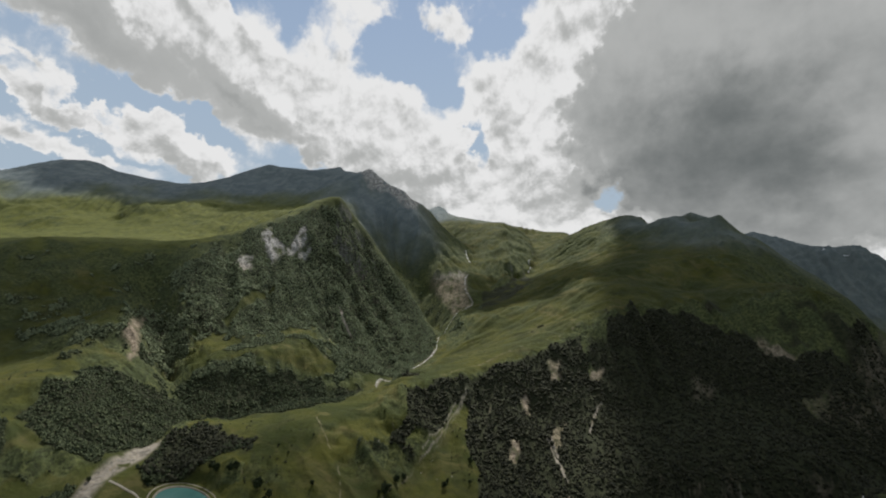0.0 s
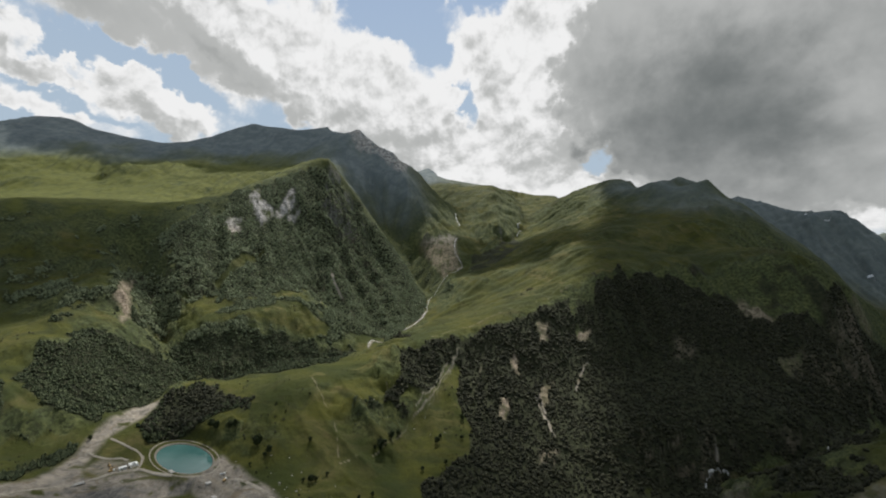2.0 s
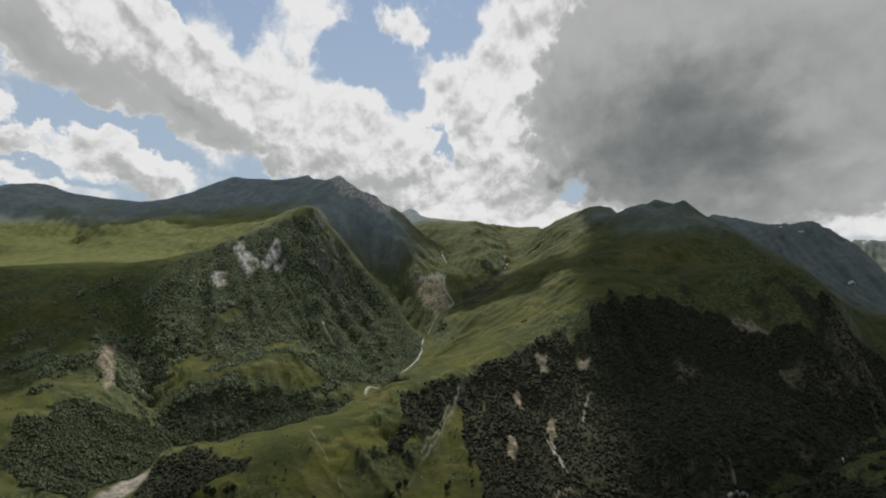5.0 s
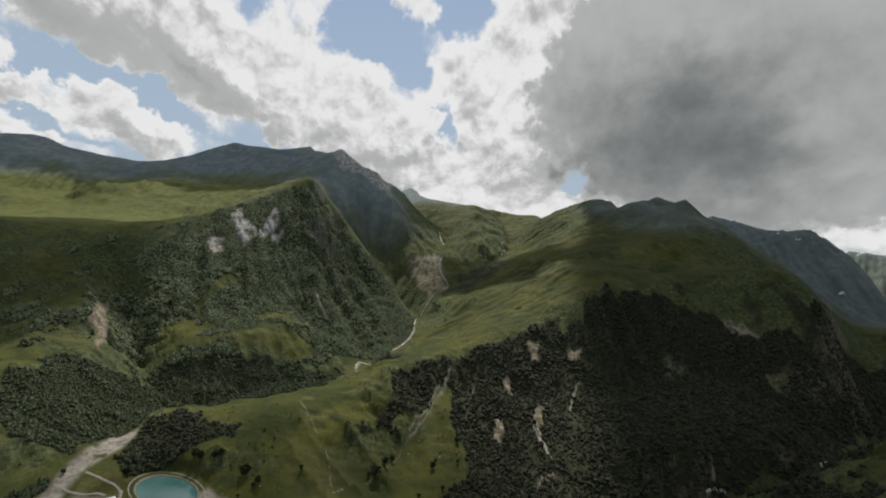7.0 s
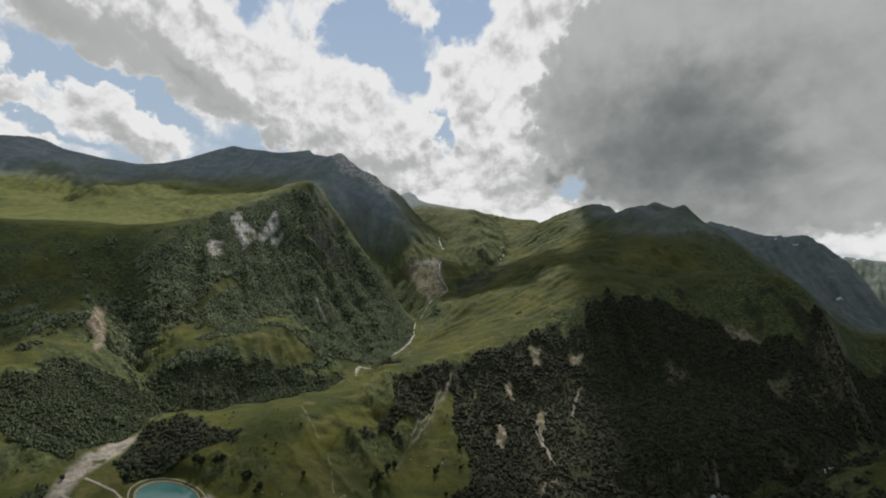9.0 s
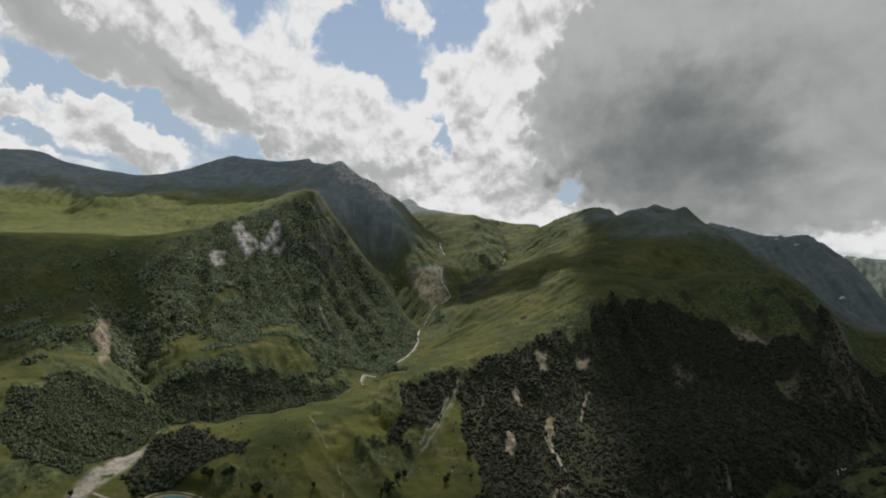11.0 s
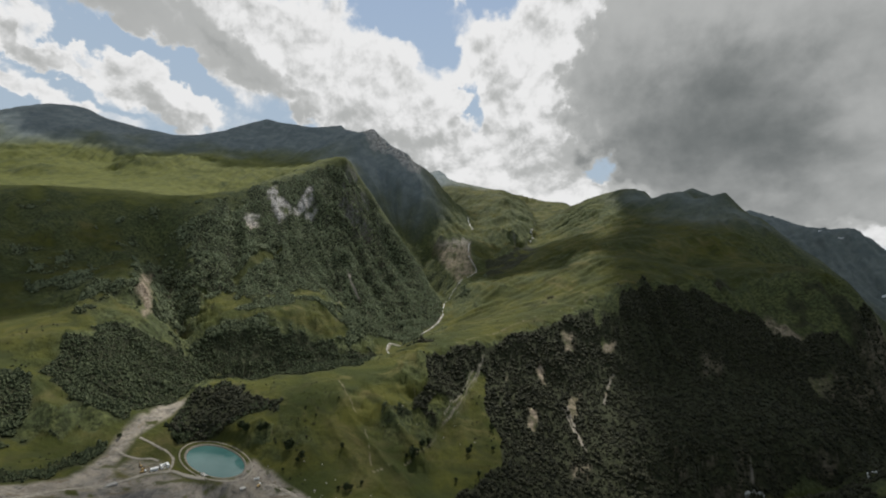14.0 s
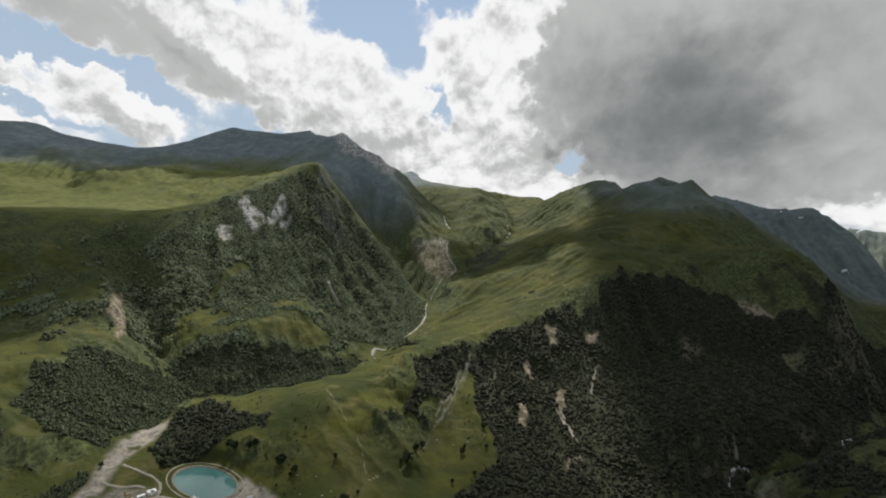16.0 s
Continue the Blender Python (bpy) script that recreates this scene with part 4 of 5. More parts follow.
def part(name, bm, material, parent=None, label="", smooth_faces=False):
    """Links a bmesh as one mesh object under a thing or under a part."""
    me = bpy.data.meshes.new(name)
    for f in bm.faces:
        f.smooth = smooth_faces
    bm.to_mesh(me)
    bm.free()
    me.materials.append(material)
    ob = new(name, me)
    ob.parent = parent
    return tagged(ob, label)


def box(bm, x0, x1, y0, y1, z0, z1, bevel=0.0):
    m = Matrix.Translation(((x0 + x1) / 2, (y0 + y1) / 2, (z0 + z1) / 2)) @ Matrix.Diagonal((x1 - x0, y1 - y0, z1 - z0, 1))
    made = bmesh.ops.create_cube(bm, size=1, matrix=m)
    if bevel:
        edges = list({e for v in made["verts"] for e in v.link_edges})
        bmesh.ops.bevel(bm, geom=edges, offset=bevel, segments=2, affect="EDGES")
    return bm


def rod(bm, a, b, r0, r1, sides=8):
    a, b = Vector(a), Vector(b)
    turn = (b - a).to_track_quat("Z", "Y").to_matrix().to_4x4()
    bmesh.ops.create_cone(bm, cap_ends=True, segments=sides, radius1=r0, radius2=r1, depth=(b - a).length, matrix=Matrix.Translation((a + b) / 2) @ turn)
    return bm


def ground_at(x, y):
    return float(height([x], [y])[0])


def empty(name, x, y, z, turn=0.0):
    ob = new(name)
    ob.matrix_world = pose(x, y, z, 0, 0, turn)
    return ob


# ---- woods ----
def ico():
    bm = bmesh.new()
    bmesh.ops.create_icosphere(bm, subdivisions=1, radius=1)
    v = np.array([p.co[:] for p in bm.verts])
    f = np.array([[q.index for q in p.verts] for p in bm.faces])
    bm.free()
    return v, f


ICO_V, ICO_F = ico()
BUN_V = np.array([(0, 0, 1.0)] + [(math.cos(k * math.pi / 3), math.sin(k * math.pi / 3), 0.25 * (-1) ** k) for k in range(6)] + [(0, 0, -0.9)])
BUN_F = np.array([(0, 1 + k, 1 + (k + 1) % 6) for k in range(6)] + [(7, 1 + (k + 1) % 6, 1 + k) for k in range(6)])


def scatter(count, spread, seed):
    """Places where trees stand, picked over the seen land, denser where it is near."""
    r = np.random.RandomState(seed)
    a = np.radians(r.uniform(-56, 58, count))
    d = spread[0] * (spread[1] / spread[0]) ** r.uniform(0, 1, count)
    return -40 + d * np.sin(a), d * np.cos(a), r


def woods(name, label, count, spread, sizes, lumps, seed, keep, leaf, loose=False, span=(-9999, 9999), thick=False, shape=(BUN_V, BUN_F), only="", but=""):
    x, y, r = scatter(count, spread, seed)
    steep = steep_at(x, y)
    ok = (x > span[0]) & (x < span[1]) & (r.uniform(0, 1, count) < 0.45 + 0.6 * steep)
    for where, side in ((only, 1), (but, -1)):
        if where:
            ok &= side * inside_by(x, y, PLAN[where]) > -8
    x, y = x[ok], y[ok]
    count, (lump_v, lump_f) = len(x), shape
    if loose:
        ok = (fbm(x / 70, y / 70, 4, 230) > 0.28) & (wood_cover(x, y, x) < 0.4) & (cover(x, y, x, "gravel") < 0.1) & (lake_reach(x, y) > 1.5) & (steep_at(x, y, LEVEL) < 330)
    else:
        ok = wood_cover(x, y, x) > r.uniform(0.25, 0.85, count)
    if thick:
        ok &= cover(x, y, x, "wood") > 0.6
    x, y = x[ok][:keep], y[ok][:keep]
    z = height(x, y)
    n = len(x)
    d = np.hypot(x, y)
    verts, faces = [], []
    base = 0
    for k in range(lumps):
        size = r.uniform(sizes[0], sizes[1], n) * (0.75 + 0.5 * smooth(-0.3, 0.4, fbm(x / 50, y / 50, 2, 210))) * (1.0 if k == 0 else 0.72) * (0.8 + 0.3 * d / 1200)
        ang = r.uniform(0, 6.28, n)
        off = size * (0.0 if k == 0 else 0.75)
        tall = r.uniform(0.85, 1.35, n)
        cx, cy, cz = x + off * np.cos(ang), y + off * np.sin(ang), z + size * tall * (0.62 if k == 0 else 0.4)
        jig = 1 + r.uniform(-0.22, 0.22, (n, len(lump_v)))
        turn = r.uniform(0, 6.28, n)
        c, s = np.cos(turn)[:, None], np.sin(turn)[:, None]
        vx, vy, vz = lump_v[None, :, 0] * jig, lump_v[None, :, 1] * jig, lump_v[None, :, 2] * jig
        px = cx[:, None] + size[:, None] * (vx * c - vy * s)
        py = cy[:, None] + size[:, None] * (vx * s + vy * c)
        pz = cz[:, None] + (size * tall)[:, None] * vz
        verts.append(np.stack([px, py, pz], -1).reshape(-1, 3))
        faces.append((lump_f[None] + (np.arange(n) * len(lump_v))[:, None, None]).reshape(-1, 3) + base)
        base += n * len(lump_v)
    ob = new(name, mesh_of(name, np.concatenate(verts), np.concatenate(faces), leaf, False))
    tagged(ob, label, "woodland", kind="stuff")
    return n


woods("gorge_woodland", "dense dark green broadleaf woodland on steep gorge slopes, darkened for shade", 190000, (420, 1350), (1.4, 3.3), 2, 11, 17000, LEAF_DARK, False, (-90, 9999), shape=(ICO_V, ICO_F))
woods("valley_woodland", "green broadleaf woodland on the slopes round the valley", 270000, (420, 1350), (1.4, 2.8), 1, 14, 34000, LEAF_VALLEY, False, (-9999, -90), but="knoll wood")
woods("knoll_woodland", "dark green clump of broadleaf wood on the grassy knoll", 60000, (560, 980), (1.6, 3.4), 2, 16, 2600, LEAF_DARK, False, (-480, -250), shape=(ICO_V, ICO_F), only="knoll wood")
woods("far_woodland", "green mountain woodland and scrub on far slopes, leaf colour paled for haze", 280000, (1200, 2400), (1.4, 3.0), 1, 12, 48000, LEAF_FAR, False, (-9999, 150))
# Gorge shade comes from the darker leaf colour here too.
woods("upper_gorge_woodland", "broadleaf woodland high on the gorge wall, leaf colour darkened for its shade", 120000, (1200, 2200), (1.6, 3.4), 1, 15, 15000, LEAF_DARK, False, (150, 9999), True)
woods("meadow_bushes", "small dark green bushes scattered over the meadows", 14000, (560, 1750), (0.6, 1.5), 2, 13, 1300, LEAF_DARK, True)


# ---- trees that stand alone ----
def lone_tree(seed):
    r = random.Random(seed)
    tree = new("tree")
    bm = bmesh.new()
    rod(bm, (0, 0, -0.06), (0.01, 0.01, 0.34), 0.032, 0.02)
    for k in range(6):
        a, h = k * 1.05 + r.uniform(-0.3, 0.3), r.uniform(0.2, 0.34)
        rod(bm, (0.01, 0, h), (0.2 * math.cos(a), 0.2 * math.sin(a), h + r.uniform(0.15, 0.3)), 0.012, 0.004, 5)
    part("trunk", bm, BARK, tree, "grey-brown trunk with spreading limbs")
    bm = bmesh.new()
    for k in range(150):
        while True:
            p = Vector((r.uniform(-1, 1), r.uniform(-1, 1), r.uniform(-1, 1)))
            if 0.35 < p.length < 1:
                break
        lob = 1 + 0.25 * math.sin(3 * math.atan2(p.y, p.x) + seed)
        c = Vector((p.x * 0.36 * lob, p.y * 0.36 * lob, 0.58 + p.z * 0.40))
        s = r.uniform(0.05, 0.115)
        m = Matrix.Translation(c) @ Euler((r.uniform(0, 6), r.uniform(0, 6), 0)).to_matrix().to_4x4() @ Matrix.Diagonal((s, s * r.uniform(0.6, 1), s * r.uniform(0.5, 0.9), 1))
        bmesh.ops.create_icosphere(bm, subdivisions=1, radius=1, matrix=m) if k % 3 == 0 else bmesh.ops.create_cone(bm, cap_ends=True, segments=5, radius1=1, radius2=0.3, depth=1.2, matrix=m)
    part("crown", bm, LEAF_LONE, tree)
    return tree


ROADS, STREAMS = {}, {}
ROADS["lake road"] = (4.5, [(-506, 446), (-487, 470), (-470, 490), (-459, 512), (-444, 533), (-433, 549), (-422, 563), (-409, 583), (-388, 592), (-376, 593), (-353, 586), (-334, 581)])
ROADS["quarry road"] = (5, [(-280, 590), (-251, 589), (-225, 576), (-203, 559), (-182, 542), (-164, 523)])
ROADS["shore road"] = (3.2, [(-387, 593), (-391, 609), (-401, 628)])
ROADS["yard track"] = (3, [(-476, 619), (-458, 613), (-439, 611), (-423, 617), (-411, 613)])
ROADS["hill track"] = (3, [(-461, 652), (-443, 646), (-422, 637), (-408, 632), (-399, 624)])
STREAMS["valley stream"] = (1.6, [(-160, 1190), (-175, 1223), (-168, 1271), (-121, 1240), (-95, 1330), (-60, 1400), (-35, 1470), (-19, 1538), (-19, 1586), (8, 1754), (31, 1797), (50, 1809), (112, 1910), (126, 1949), (108, 2002), (98, 2067), (106, 2158), (115, 2186)])
STREAMS["valley fall"] = (4, [(435, 2335), (463, 2391), (459, 2440), (473, 2450)])
STREAMS["upper fall"] = (3.5, [(139, 2377), (130, 2458), (127, 2610)])
STREAMS["gorge stream"] = (2.0, [(430, 692), (434, 704), (441, 711), (447, 713), (460, 719), (480, 732), (487, 728)])
STREAMS["gorge stream east"] = (2.0, [(635, 705), (641, 710), (647, 717), (648, 722), (660, 726), (665, 718)])
STREAMS["far stream"] = (3, [(1895, 1704), (1979, 1749), (2245, 1985), (2344, 2041)])
LONE_TREES = [(-255, 653, 9), (-232, 637, 6), (-237, 633, 5), (-184, 671, 5), (-163, 598, 6), (-173, 597, 4), (-158, 603, 4), (-146, 616, 4), (-81, 692, 10), (-91, 693, 5), (-68, 721, 7), (-58, 736, 6), (5, 728, 6), (11, 742, 5), (50, 791, 6), (18, 683, 5), (46, 741, 5), (-17, 666, 5), (-337, 687, 7), (-326, 680, 7), (-304, 675, 6), (-297, 678, 6), (-417, 667, 6), (-480, 639, 5), (-82, 599, 5), (-98, 586, 4), (-251, 617, 3), (-236, 721, 3), (-255, 733, 3), (-210, 766, 3)]

FIRST_TREES = [lone_tree(k) for k in range(4)]
for k, (x, y, h) in enumerate(LONE_TREES):
    h = h * (2.0 if h > 5 else 1.5)
    src = FIRST_TREES[k % 4]
    m = pose(x, y, ground_at(x, y) - 0.02 * h, 0, 0, 57 * k) @ Matrix.Scale(h, 4)
    if k < 4:
        ob = src
        ob.matrix_world = m
    else:
        ob = copy_thing(src, m)
        ob.scale = (h, h, h)
    tagged(ob, "round dark green broadleaf tree standing alone in the meadow" if h > 8 else "small dark green bush standing in the meadow", "tree" if h > 8 else "bush", "trees in the meadow")


# ---- water, roads ----
def smooth_line(points, step):
    """Points along a soft curve through the given ones."""
    p = np.array(points, float)
    out = []
    for k in range(len(p) - 1):
        a, b, c, d = p[max(k - 1, 0)], p[k], p[k + 1], p[min(k + 2, len(p) - 1)]
        n = max(1, int(np.hypot(*(c - b)) / step))
        for t in np.arange(n) / n:
            out.append(0.5 * (2 * b + (c - a) * t + (2 * a - 5 * b + 4 * c - d) * t * t + (3 * b - a - 3 * c + d) * t ** 3))
    return np.array(out + [p[-1]])


def ribbon(name, label, points, wide, lift, material, category, wobble=0.0, seed=0):
    """A strip that lies on the land, with a crown and edges that run down into the ground."""
    line = smooth_line(points, 3.0)
    way = np.gradient(line, axis=0)
    way /= np.maximum(np.linalg.norm(way, axis=1), 1e-6)[:, None]
    side = np.stack([-way[:, 1], way[:, 0]], 1)
    s = np.arange(len(line)) * 3.0
    w = wide * (1 + wobble * fbm(s / 14, s * 0 + seed, 3, 300 + seed))
    verts = []
    offsets = (-0.62, -0.5, -0.25, 0, 0.25, 0.5, 0.62)
    mid = height(line[:, 0], line[:, 1])
    for k, o in enumerate(offsets):
        p = line + side * (o * w)[:, None]
        z = height(p[:, 0], p[:, 1])
        z = np.maximum(z, 0.5 * (z + mid)) + lift
        if abs(o) > 0.55:
            z -= lift + 0.8
        verts.append(np.stack([p[:, 0], p[:, 1], z], 1))
    n, m = len(line), len(offsets)
    verts = np.stack(verts, 1).reshape(-1, 3)
    a, b = np.meshgrid(np.arange(n - 1), np.arange(m - 1), indexing="ij")
    q = (a * m + b).ravel()
    ob = new(name, mesh_of(name, verts, np.stack([q, q + m, q + m + 1, q + 1], 1)[:, ::-1], material))
    return tagged(ob, label, category, kind="structure")


for k, (title, (wide, points)) in enumerate(ROADS.items()):
    ribbon("road", "pale unpaved gravel " + title, points, wide, 0.35, DIRT, "road", 0.25, k)
for k, (title, (wide, points)) in enumerate(STREAMS.items()):
    ribbon("stream", "white foaming mountain " + title.split()[-1], points, wide, 0.7, RAPIDS, "stream", 0.9, 20 + k)


def lake():
    cx, cy, a, b, turn, level = LAKE
    n = 96
    ang = np.arange(n) * 2 * np.pi / n
    c, s = math.cos(turn), math.sin(turn)

    def ring(k, z):
        u, v = a * k * np.cos(ang), b * k * np.sin(ang)
        return np.stack([cx + u * c - v * s, cy + u * s + v * c, np.full(n, z)], 1)

    def sheet(name, rings, material, close):
        verts = np.concatenate(rings)
        faces = []
        for r in range(len(rings) - 1):
            for k in range(n):
                k2 = (k + 1) % n
                faces.append((r * n + k, r * n + k2, (r + 1) * n + k2, (r + 1) * n + k))
        return new(name, mesh_of(name, verts, faces, material))

    water = sheet("water", [ring(k, level) for k in (1.03, 0.8, 0.5, 0.2, 0.004)], LAKE_WATER, True)
    tagged(water, "still turquoise water of a small oval reservoir", "reservoir", kind="structure")
    steps = ((0.97, -0.9), (1.005, 0.9), (1.012, 1.35), (1.055, 1.5), (1.062, 1.3), (1.08, 0.2))
    bank = sheet("embankment", [ring(k * (1 + 0.0), level + z) for k, z in steps], BERM, False)
    tagged(bank, "pale gravel embankment with a flat track round the reservoir", "embankment", kind="structure")
    outer = sheet("road", [ring(k, level + z) for k, z in ((1.20, 0.6), (1.205, 1.9), (1.25, 1.9), (1.255, 0.6))], DIRT, False)
    tagged(outer, "pale gravel track round the reservoir embankment", "road", kind="structure")


lake()


# ---- unseen clouds added to shade the land ----
def cloud(x, y, z, long, wide, turn, seed, dense, label, ragged=0.28, rim=(1.0, 0.55)):
    """An unseen cloud, added so that its shade falls round (x, y) on the land."""
    away = (z - 250) / math.tan(SUN_HEIGHT)
    x, y = x + away * math.sin(SUN_TURN), y + away * math.cos(SUN_TURN)
    nx, ny = 90, 90
    u, v = np.meshgrid(np.linspace(-1, 1, nx), np.linspace(-1, 1, ny))
    u, v = u.ravel(), v.ravel()
    reach = (np.abs(u) ** 3 + np.abs(v) ** 3) ** (1 / 3) + ragged * fbm(u * 2.2 + seed, v * 2.2, 3, seed)
    body = smooth(rim[0], rim[1], reach)
    c, s = math.cos(radians(turn)), math.sin(radians(turn))
    px, py = x + u * long * c - v * wide * s, y + u * long * s + v * wide * c
    lumps = fbm(u * 3 + seed, v * 3, 4, seed + 9)
    low = z + 60 * lumps
    top = z + (120 + 420 * (0.5 + lumps)) * body
    verts = np.concatenate([np.stack([px, py, low], 1), np.stack([px, py, np.maximum(top, low + 5)], 1)])
    a, b = np.meshgrid(np.arange(ny - 1), np.arange(nx - 1), indexing="ij")
    q = (a * nx + b).ravel()
    f = np.stack([q, q + 1, q + nx + 1, q + nx], 1)
    me = mesh_of("cloud", verts, np.concatenate([f[:, ::-1], f + nx * ny]), CLOUD)
    me.attributes.new("body", "FLOAT", "POINT").data.foreach_set("value", np.tile(body, 2).astype(np.float32))
    me.attributes.new("dense", "FLOAT", "POINT").data.foreach_set("value", np.full(2 * nx * ny, dense, np.float32))
    return tagged(new("cloud", me), label, "cloud", "clouds")


# All hang above the view, each placed where its shade is wanted.
cloud(1569, 1727, 4000, 2350, 1100, 63, 3, 1.0, "unseen broad grey cloud added to shade the gorge", 0.08, (0.82, 0.66))
cloud(-1140, 1250, 4000, 480, 310, 14, 8, 0.8, "unseen small grey cloud added to shade the western slopes")
cloud(-1450, 2690, 4000, 1800, 500, 0, 5, 0.75, "unseen long thin cloud bank added to shade the mountain range")
cloud(370, 2010, 4000, 360, 150, -22, 7, 0.7, "unseen small grey cloud added to shade the inner valley")
cloud(-130, 790, 4000, 460, 280, 10, 9, 0.42, "unseen thin grey cloud veil added to dim the valley floor")


# ---- by the reservoir ----
def site_hut(x, y, turn, long, wide, high):
    z = ground_at(x, y)
    hut = empty("site_hut", x, y, z, turn)
    body = part("body", box(bmesh.new(), -long / 2, long / 2, -wide / 2, wide / 2, -1.5, high, 0.05), WHITE, hut)
    roof = box(bmesh.new(), -long / 2 - 0.35, long / 2 + 0.35, -wide / 2 - 0.35, wide / 2 + 0.35, high, high + 0.35, 0.08)
    part("roof", roof, WHITE, hut)
    for k in range(3):
        u = -long / 2 + long * (k + 0.6) / 3.4
        part("window", box(bmesh.new(), u, u + 1.3, -wide / 2 - 0.05, -wide / 2 + 0.02, 1.0, 2.2), DARK, hut)
    part("door", box(bmesh.new(), long / 2 - 1.9, long / 2 - 0.9, -wide / 2 - 0.06, -wide / 2 + 0.02, 0.0, 2.1), GREY, hut)
    return tagged(hut, "long white flat-roofed site building beside the gravel road", "building", "site buildings")


def yard_hut(x, y, turn):
    """A white building round a small open yard."""
    hut = empty("site_hut", x, y, ground_at(x, y), turn)
    for name, x0, x1, y0, y1 in (("wing", -4.6, 4.6, 2.0, 4.2), ("wing", -4.6, -2.3, -4.2, 2.0), ("wing", 2.3, 4.6, -4.2, 2.0)):
        bm = box(bmesh.new(), x0, x1, y0, y1, -1.5, 3.2, 0.05)
        wing = part(name, bm, WHITE, hut)
        part("roof", box(bmesh.new(), x0 - 0.1, x1 + 0.1, y0 - 0.1, y1 + 0.1, 3.2, 3.5, 0.05), WHITE, wing)
    part("yard", box(bmesh.new(), -2.3, 2.3, -4.2, 2.0, -1.0, 0.15), CONCRETE, hut, "grey paved inner yard")
    for k in range(3):
        part("window", box(bmesh.new(), -3.6 + 2.7 * k, -2.5 + 2.7 * k, 4.18, 4.25, 1, 2.2), DARK, hut)
    return tagged(hut, "white flat-roofed building round three sides of a small yard", "building", "site buildings")


def digger(x, y, turn):
    d = empty("excavator", x, y, ground_at(x, y), turn)
    for s in (-1, 1):
        track = part("track", box(bmesh.new(), -2, 2, s * 1.3 - 0.35, s * 1.3 + 0.35, -0.1, 0.9, 0.3), RUBBER, d, "black crawler track")
    part("house", box(bmesh.new(), -1.9, 1.2, -1.3, 1.3, 1.0, 2.3, 0.12), ORANGE, d)
    part("cab", box(bmesh.new(), 0.2, 1.5, 0.2, 1.3, 1.1, 3.0, 0.1), DARK, d, "dark glazed cab")
    part("boom", rod(bmesh.new(), (1.2, -0.3, 1.6), (4.2, -0.3, 4.4), 0.28, 0.22), ORANGE, d)
    part("stick", rod(bmesh.new(), (4.2, -0.3, 4.4), (6.0, -0.3, 1.8), 0.2, 0.16), ORANGE, d)
    part("bucket", box(bmesh.new(), 5.6, 6.5, -0.9, 0.3, 0.7, 1.8, 0.15), STEEL, d, "worn steel bucket")
    return tagged(d, "yellow tracked excavator parked on the gravel", "excavator", "site machines")


def truck(x, y, turn, paint, label):
    t = empty("truck", x, y, ground_at(x, y), turn)
    part("chassis", box(bmesh.new(), -3.2, 3.2, -0.5, 0.5, 0.6, 0.95), STEEL, t)
    part("bed", box(bmesh.new(), -3.3, 1.2, -1.2, 1.2, 0.95, 2.3, 0.06), paint, t)
    part("cab", box(bmesh.new(), 1.4, 3.3, -1.15, 1.15, 0.8, 2.7, 0.15), WHITE, t)
    part("windscreen", box(bmesh.new(), 3.27, 3.33, -1.0, 1.0, 1.7, 2.5), DARK, t)
    for u in (-2.3, 2.2):
        for s in (-1, 1):
            part("wheel", rod(bmesh.new(), (u, s * 0.8, 0.5), (u, s * 1.15, 0.5), 0.5, 0.5, 16), RUBBER, t)
    return tagged(t, label, "truck", "site machines")


def slab(x, y, turn, long, wide, label):
    ob = part("concrete_slab", box(bmesh.new(), -long / 2, long / 2, -wide / 2, wide / 2, -1.2, 0.35, 0.08), CONCRETE)
    ob.matrix_world = pose(x, y, ground_at(x, y), 0, 0, turn)
    return tagged(ob, label, "concrete slab", "concrete slabs")


def inlet(x, y, turn):
    z = LAKE[5]
    t = empty("inlet_structure", x, y, z, turn)
    part("deck", box(bmesh.new(), -5, 5, -2.2, 2.2, 0.6, 1.9, 0.06), CONCRETE, t)
    for u in (-4.4, 4.4):
        part("wall", box(bmesh.new(), u - 0.3, u + 0.3, -2.6, 2.6, -1.5, 2.6, 0.04), CONCRETE, t)
    part("parapet", box(bmesh.new(), -4.1, 4.1, -2.2, -1.9, 1.9, 2.7), CONCRETE, t)
    return tagged(t, "pale concrete inlet on the reservoir bank", "inlet")


def bridge(x, y, turn):
    t = empty("bridge", x, y, ground_at(x, y) + 0.6, turn)
    part("deck", box(bmesh.new(), -8, 8, -2.8, 2.8, -0.3, 0.3, 0.05), CONCRETE, t)
    for s in (-1, 1):
        part("parapet", box(bmesh.new(), -8, 8, s * 2.6 - 0.15, s * 2.6 + 0.15, 0.3, 1.1), CONCRETE, t)
    for u in (-7, 7):
        part("abutment", box(bmesh.new(), u - 1, u + 1, -3, 3, -3, -0.3, 0.05), CONCRETE, t)
    return tagged(t, "small pale concrete road bridge over the gravel bed", "bridge")


site_hut(-404, 592, 44, 8, 4, 3.0)
yard_hut(-397, 602, 44)
digger(-418, 592, 30)
digger(-424, 597, 140)
truck(-276, 592, 20, GREY, "white truck with a grey bed parked by the reservoir")
truck(-270, 585, 80, ORANGE, "white truck with an ochre bed on the quarry gravel")
truck(-414, 586, 40, ORANGE, "white truck with an ochre bed beside the huts")
inlet(-341, 590.5, -36)
bridge(-430, 549, 50)
slab(-286, 573, -45, 9, 6, "large pale concrete slab lying on the gravel")
slab(-270, 556, -40, 7, 5, "pale square concrete slab on the gravel")
slab(-264, 548, -40, 6, 4, "pale square concrete slab on the gravel")


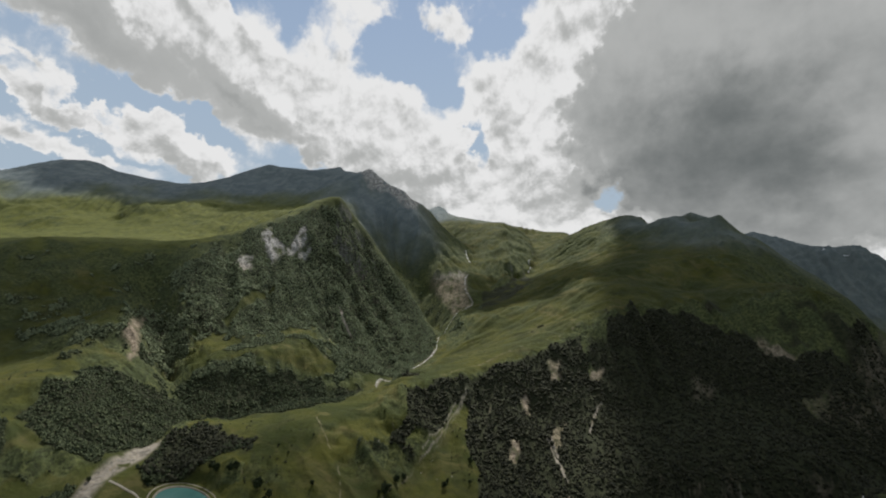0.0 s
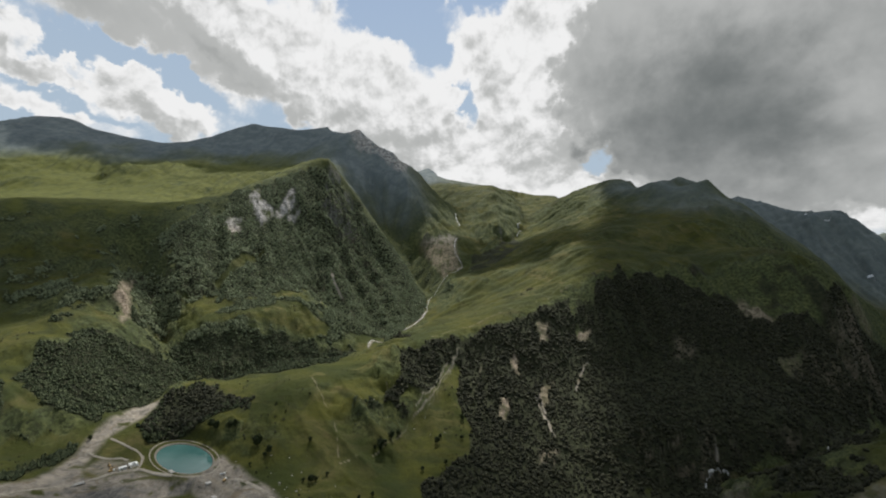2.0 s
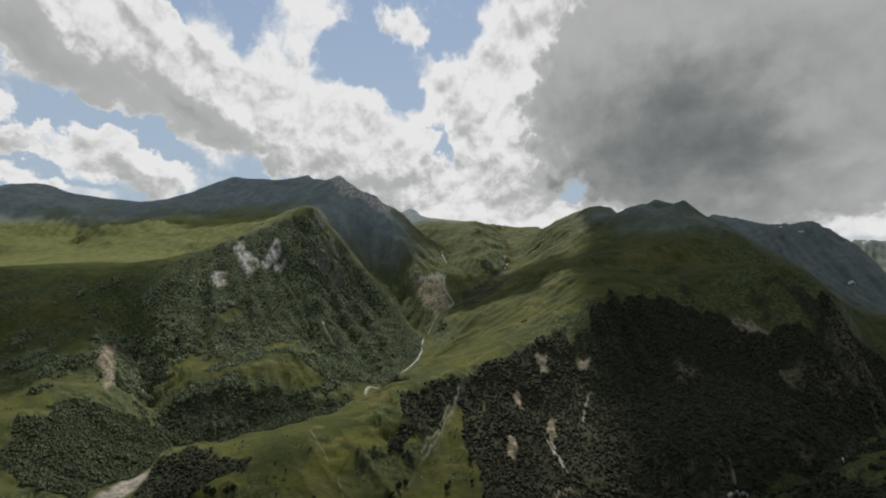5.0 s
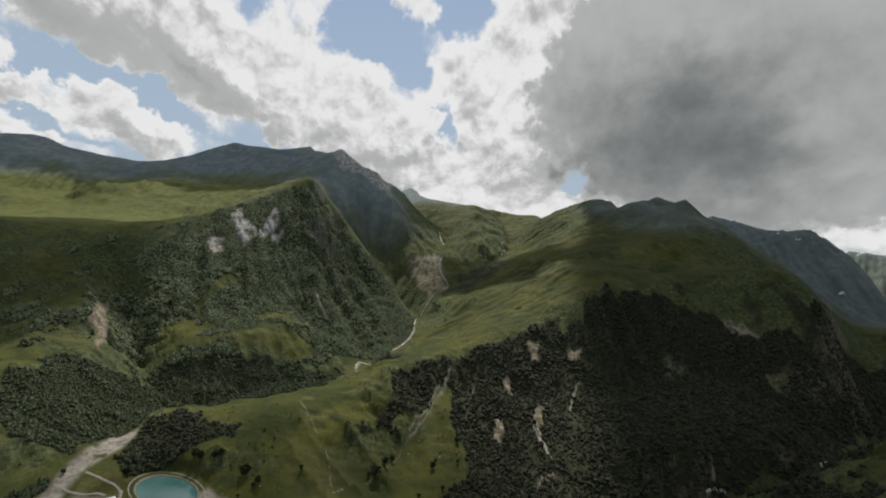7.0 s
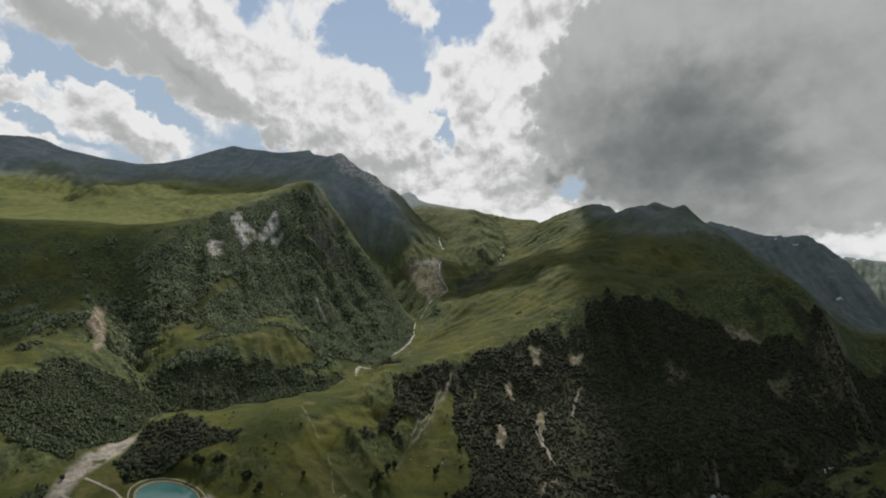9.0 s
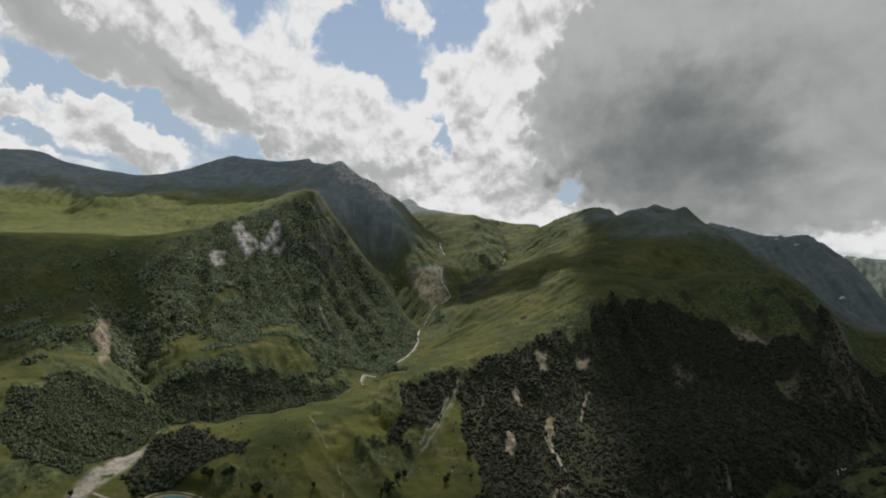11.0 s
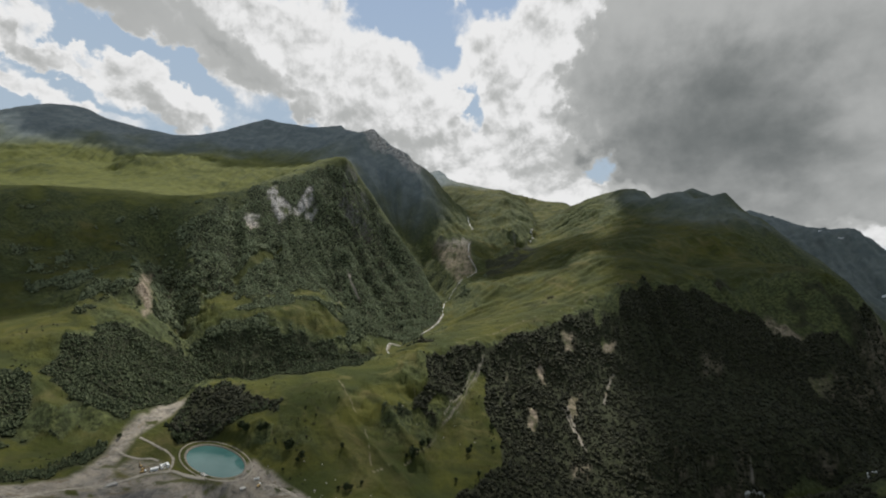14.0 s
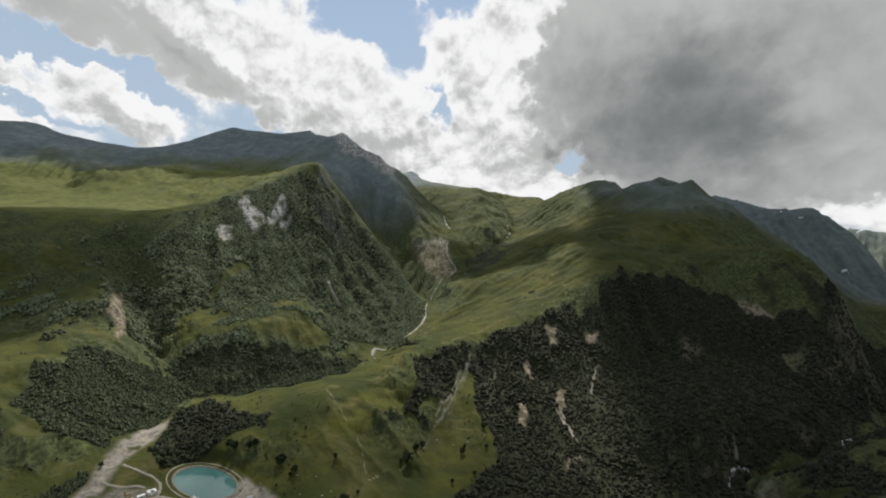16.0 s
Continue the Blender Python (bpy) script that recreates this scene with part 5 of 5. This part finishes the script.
# ---- boulders ----
def boulder(seed):
    r = random.Random(seed)
    bm = bmesh.new()
    bmesh.ops.create_icosphere(bm, subdivisions=2, radius=1)
    for v in bm.verts:
        k = 1 + 0.35 * noise.noise(v.co * 1.3 + Vector((seed * 5, 0, 0)))
        v.co = Vector((v.co.x * k * 1.3, v.co.y * k, v.co.z * k * 0.6))
    return part("boulder", bm, BOULDER)


stones = [boulder(k) for k in range(3)]
r = random.Random(5)
count = 0
for cx, cy, spread, n in ((-205, 580, 22, 13), (-180, 560, 18, 7), (-150, 590, 25, 5), (-235, 640, 25, 4), (-60, 760, 40, 8), (-300, 610, 60, 6), (-430, 575, 40, 7)):
    for k in range(n):
        x, y, size = cx + r.gauss(0, spread), cy + r.gauss(0, spread * 0.5), r.uniform(0.4, 1.5)
        if lake_reach(np.array([x]), np.array([y]))[0] < 1.35:
            continue
        m = pose(x, y, ground_at(x, y), 0, 0, r.uniform(0, 360))
        if count < 3:
            ob = stones[count]
            ob.matrix_world = m @ Matrix.Scale(size, 4)
        else:
            ob = copy_thing(stones[count % 3], m)
            ob.scale = (size, size, size)
        tagged(ob, "pale grey boulder lying on the ground", "boulder", "boulders")
        count += 1


# ---- old snow ----
def snow_patch(x, y, long, wide, turn):
    """A thin tongue of old snow that lies in a gully of the slope."""
    u, v = np.meshgrid(np.linspace(-1, 1, 13), np.linspace(-1, 1, 7))
    u, v = u.ravel(), v.ravel()
    c, s = math.cos(radians(turn)), math.sin(radians(turn))
    w = wide * (0.75 + 0.5 * fbm(u * 1.7 + x, u * 0 + y, 2, 400)) * np.sqrt(np.maximum(1 - 0.9 * u * u, 0.05))
    px, py = x + u * long * c - v * w * s, y + u * long * s + v * w * c
    pz = height(px, py) + 2.5 - 3.5 * np.maximum(np.abs(u), np.abs(v)) ** 4
    a, b = np.meshgrid(np.arange(6), np.arange(12), indexing="ij")
    q = (a * 13 + b).ravel()
    ob = new("snow_patch", mesh_of("snow_patch", np.stack([px, py, pz], 1), np.stack([q, q + 1, q + 14, q + 13], 1), SNOW))
    return tagged(ob, "small grey-white tongue of old snow on the mountainside", "snow patch", "snow patches")


snow_patch(2222, 2228, 17, 5, -60)
snow_patch(3432, 3270, 26, 8, -20)
snow_patch(2286, 2712, 10, 5, 0)
snow_patch(2331, 2632, 30, 4, -50)
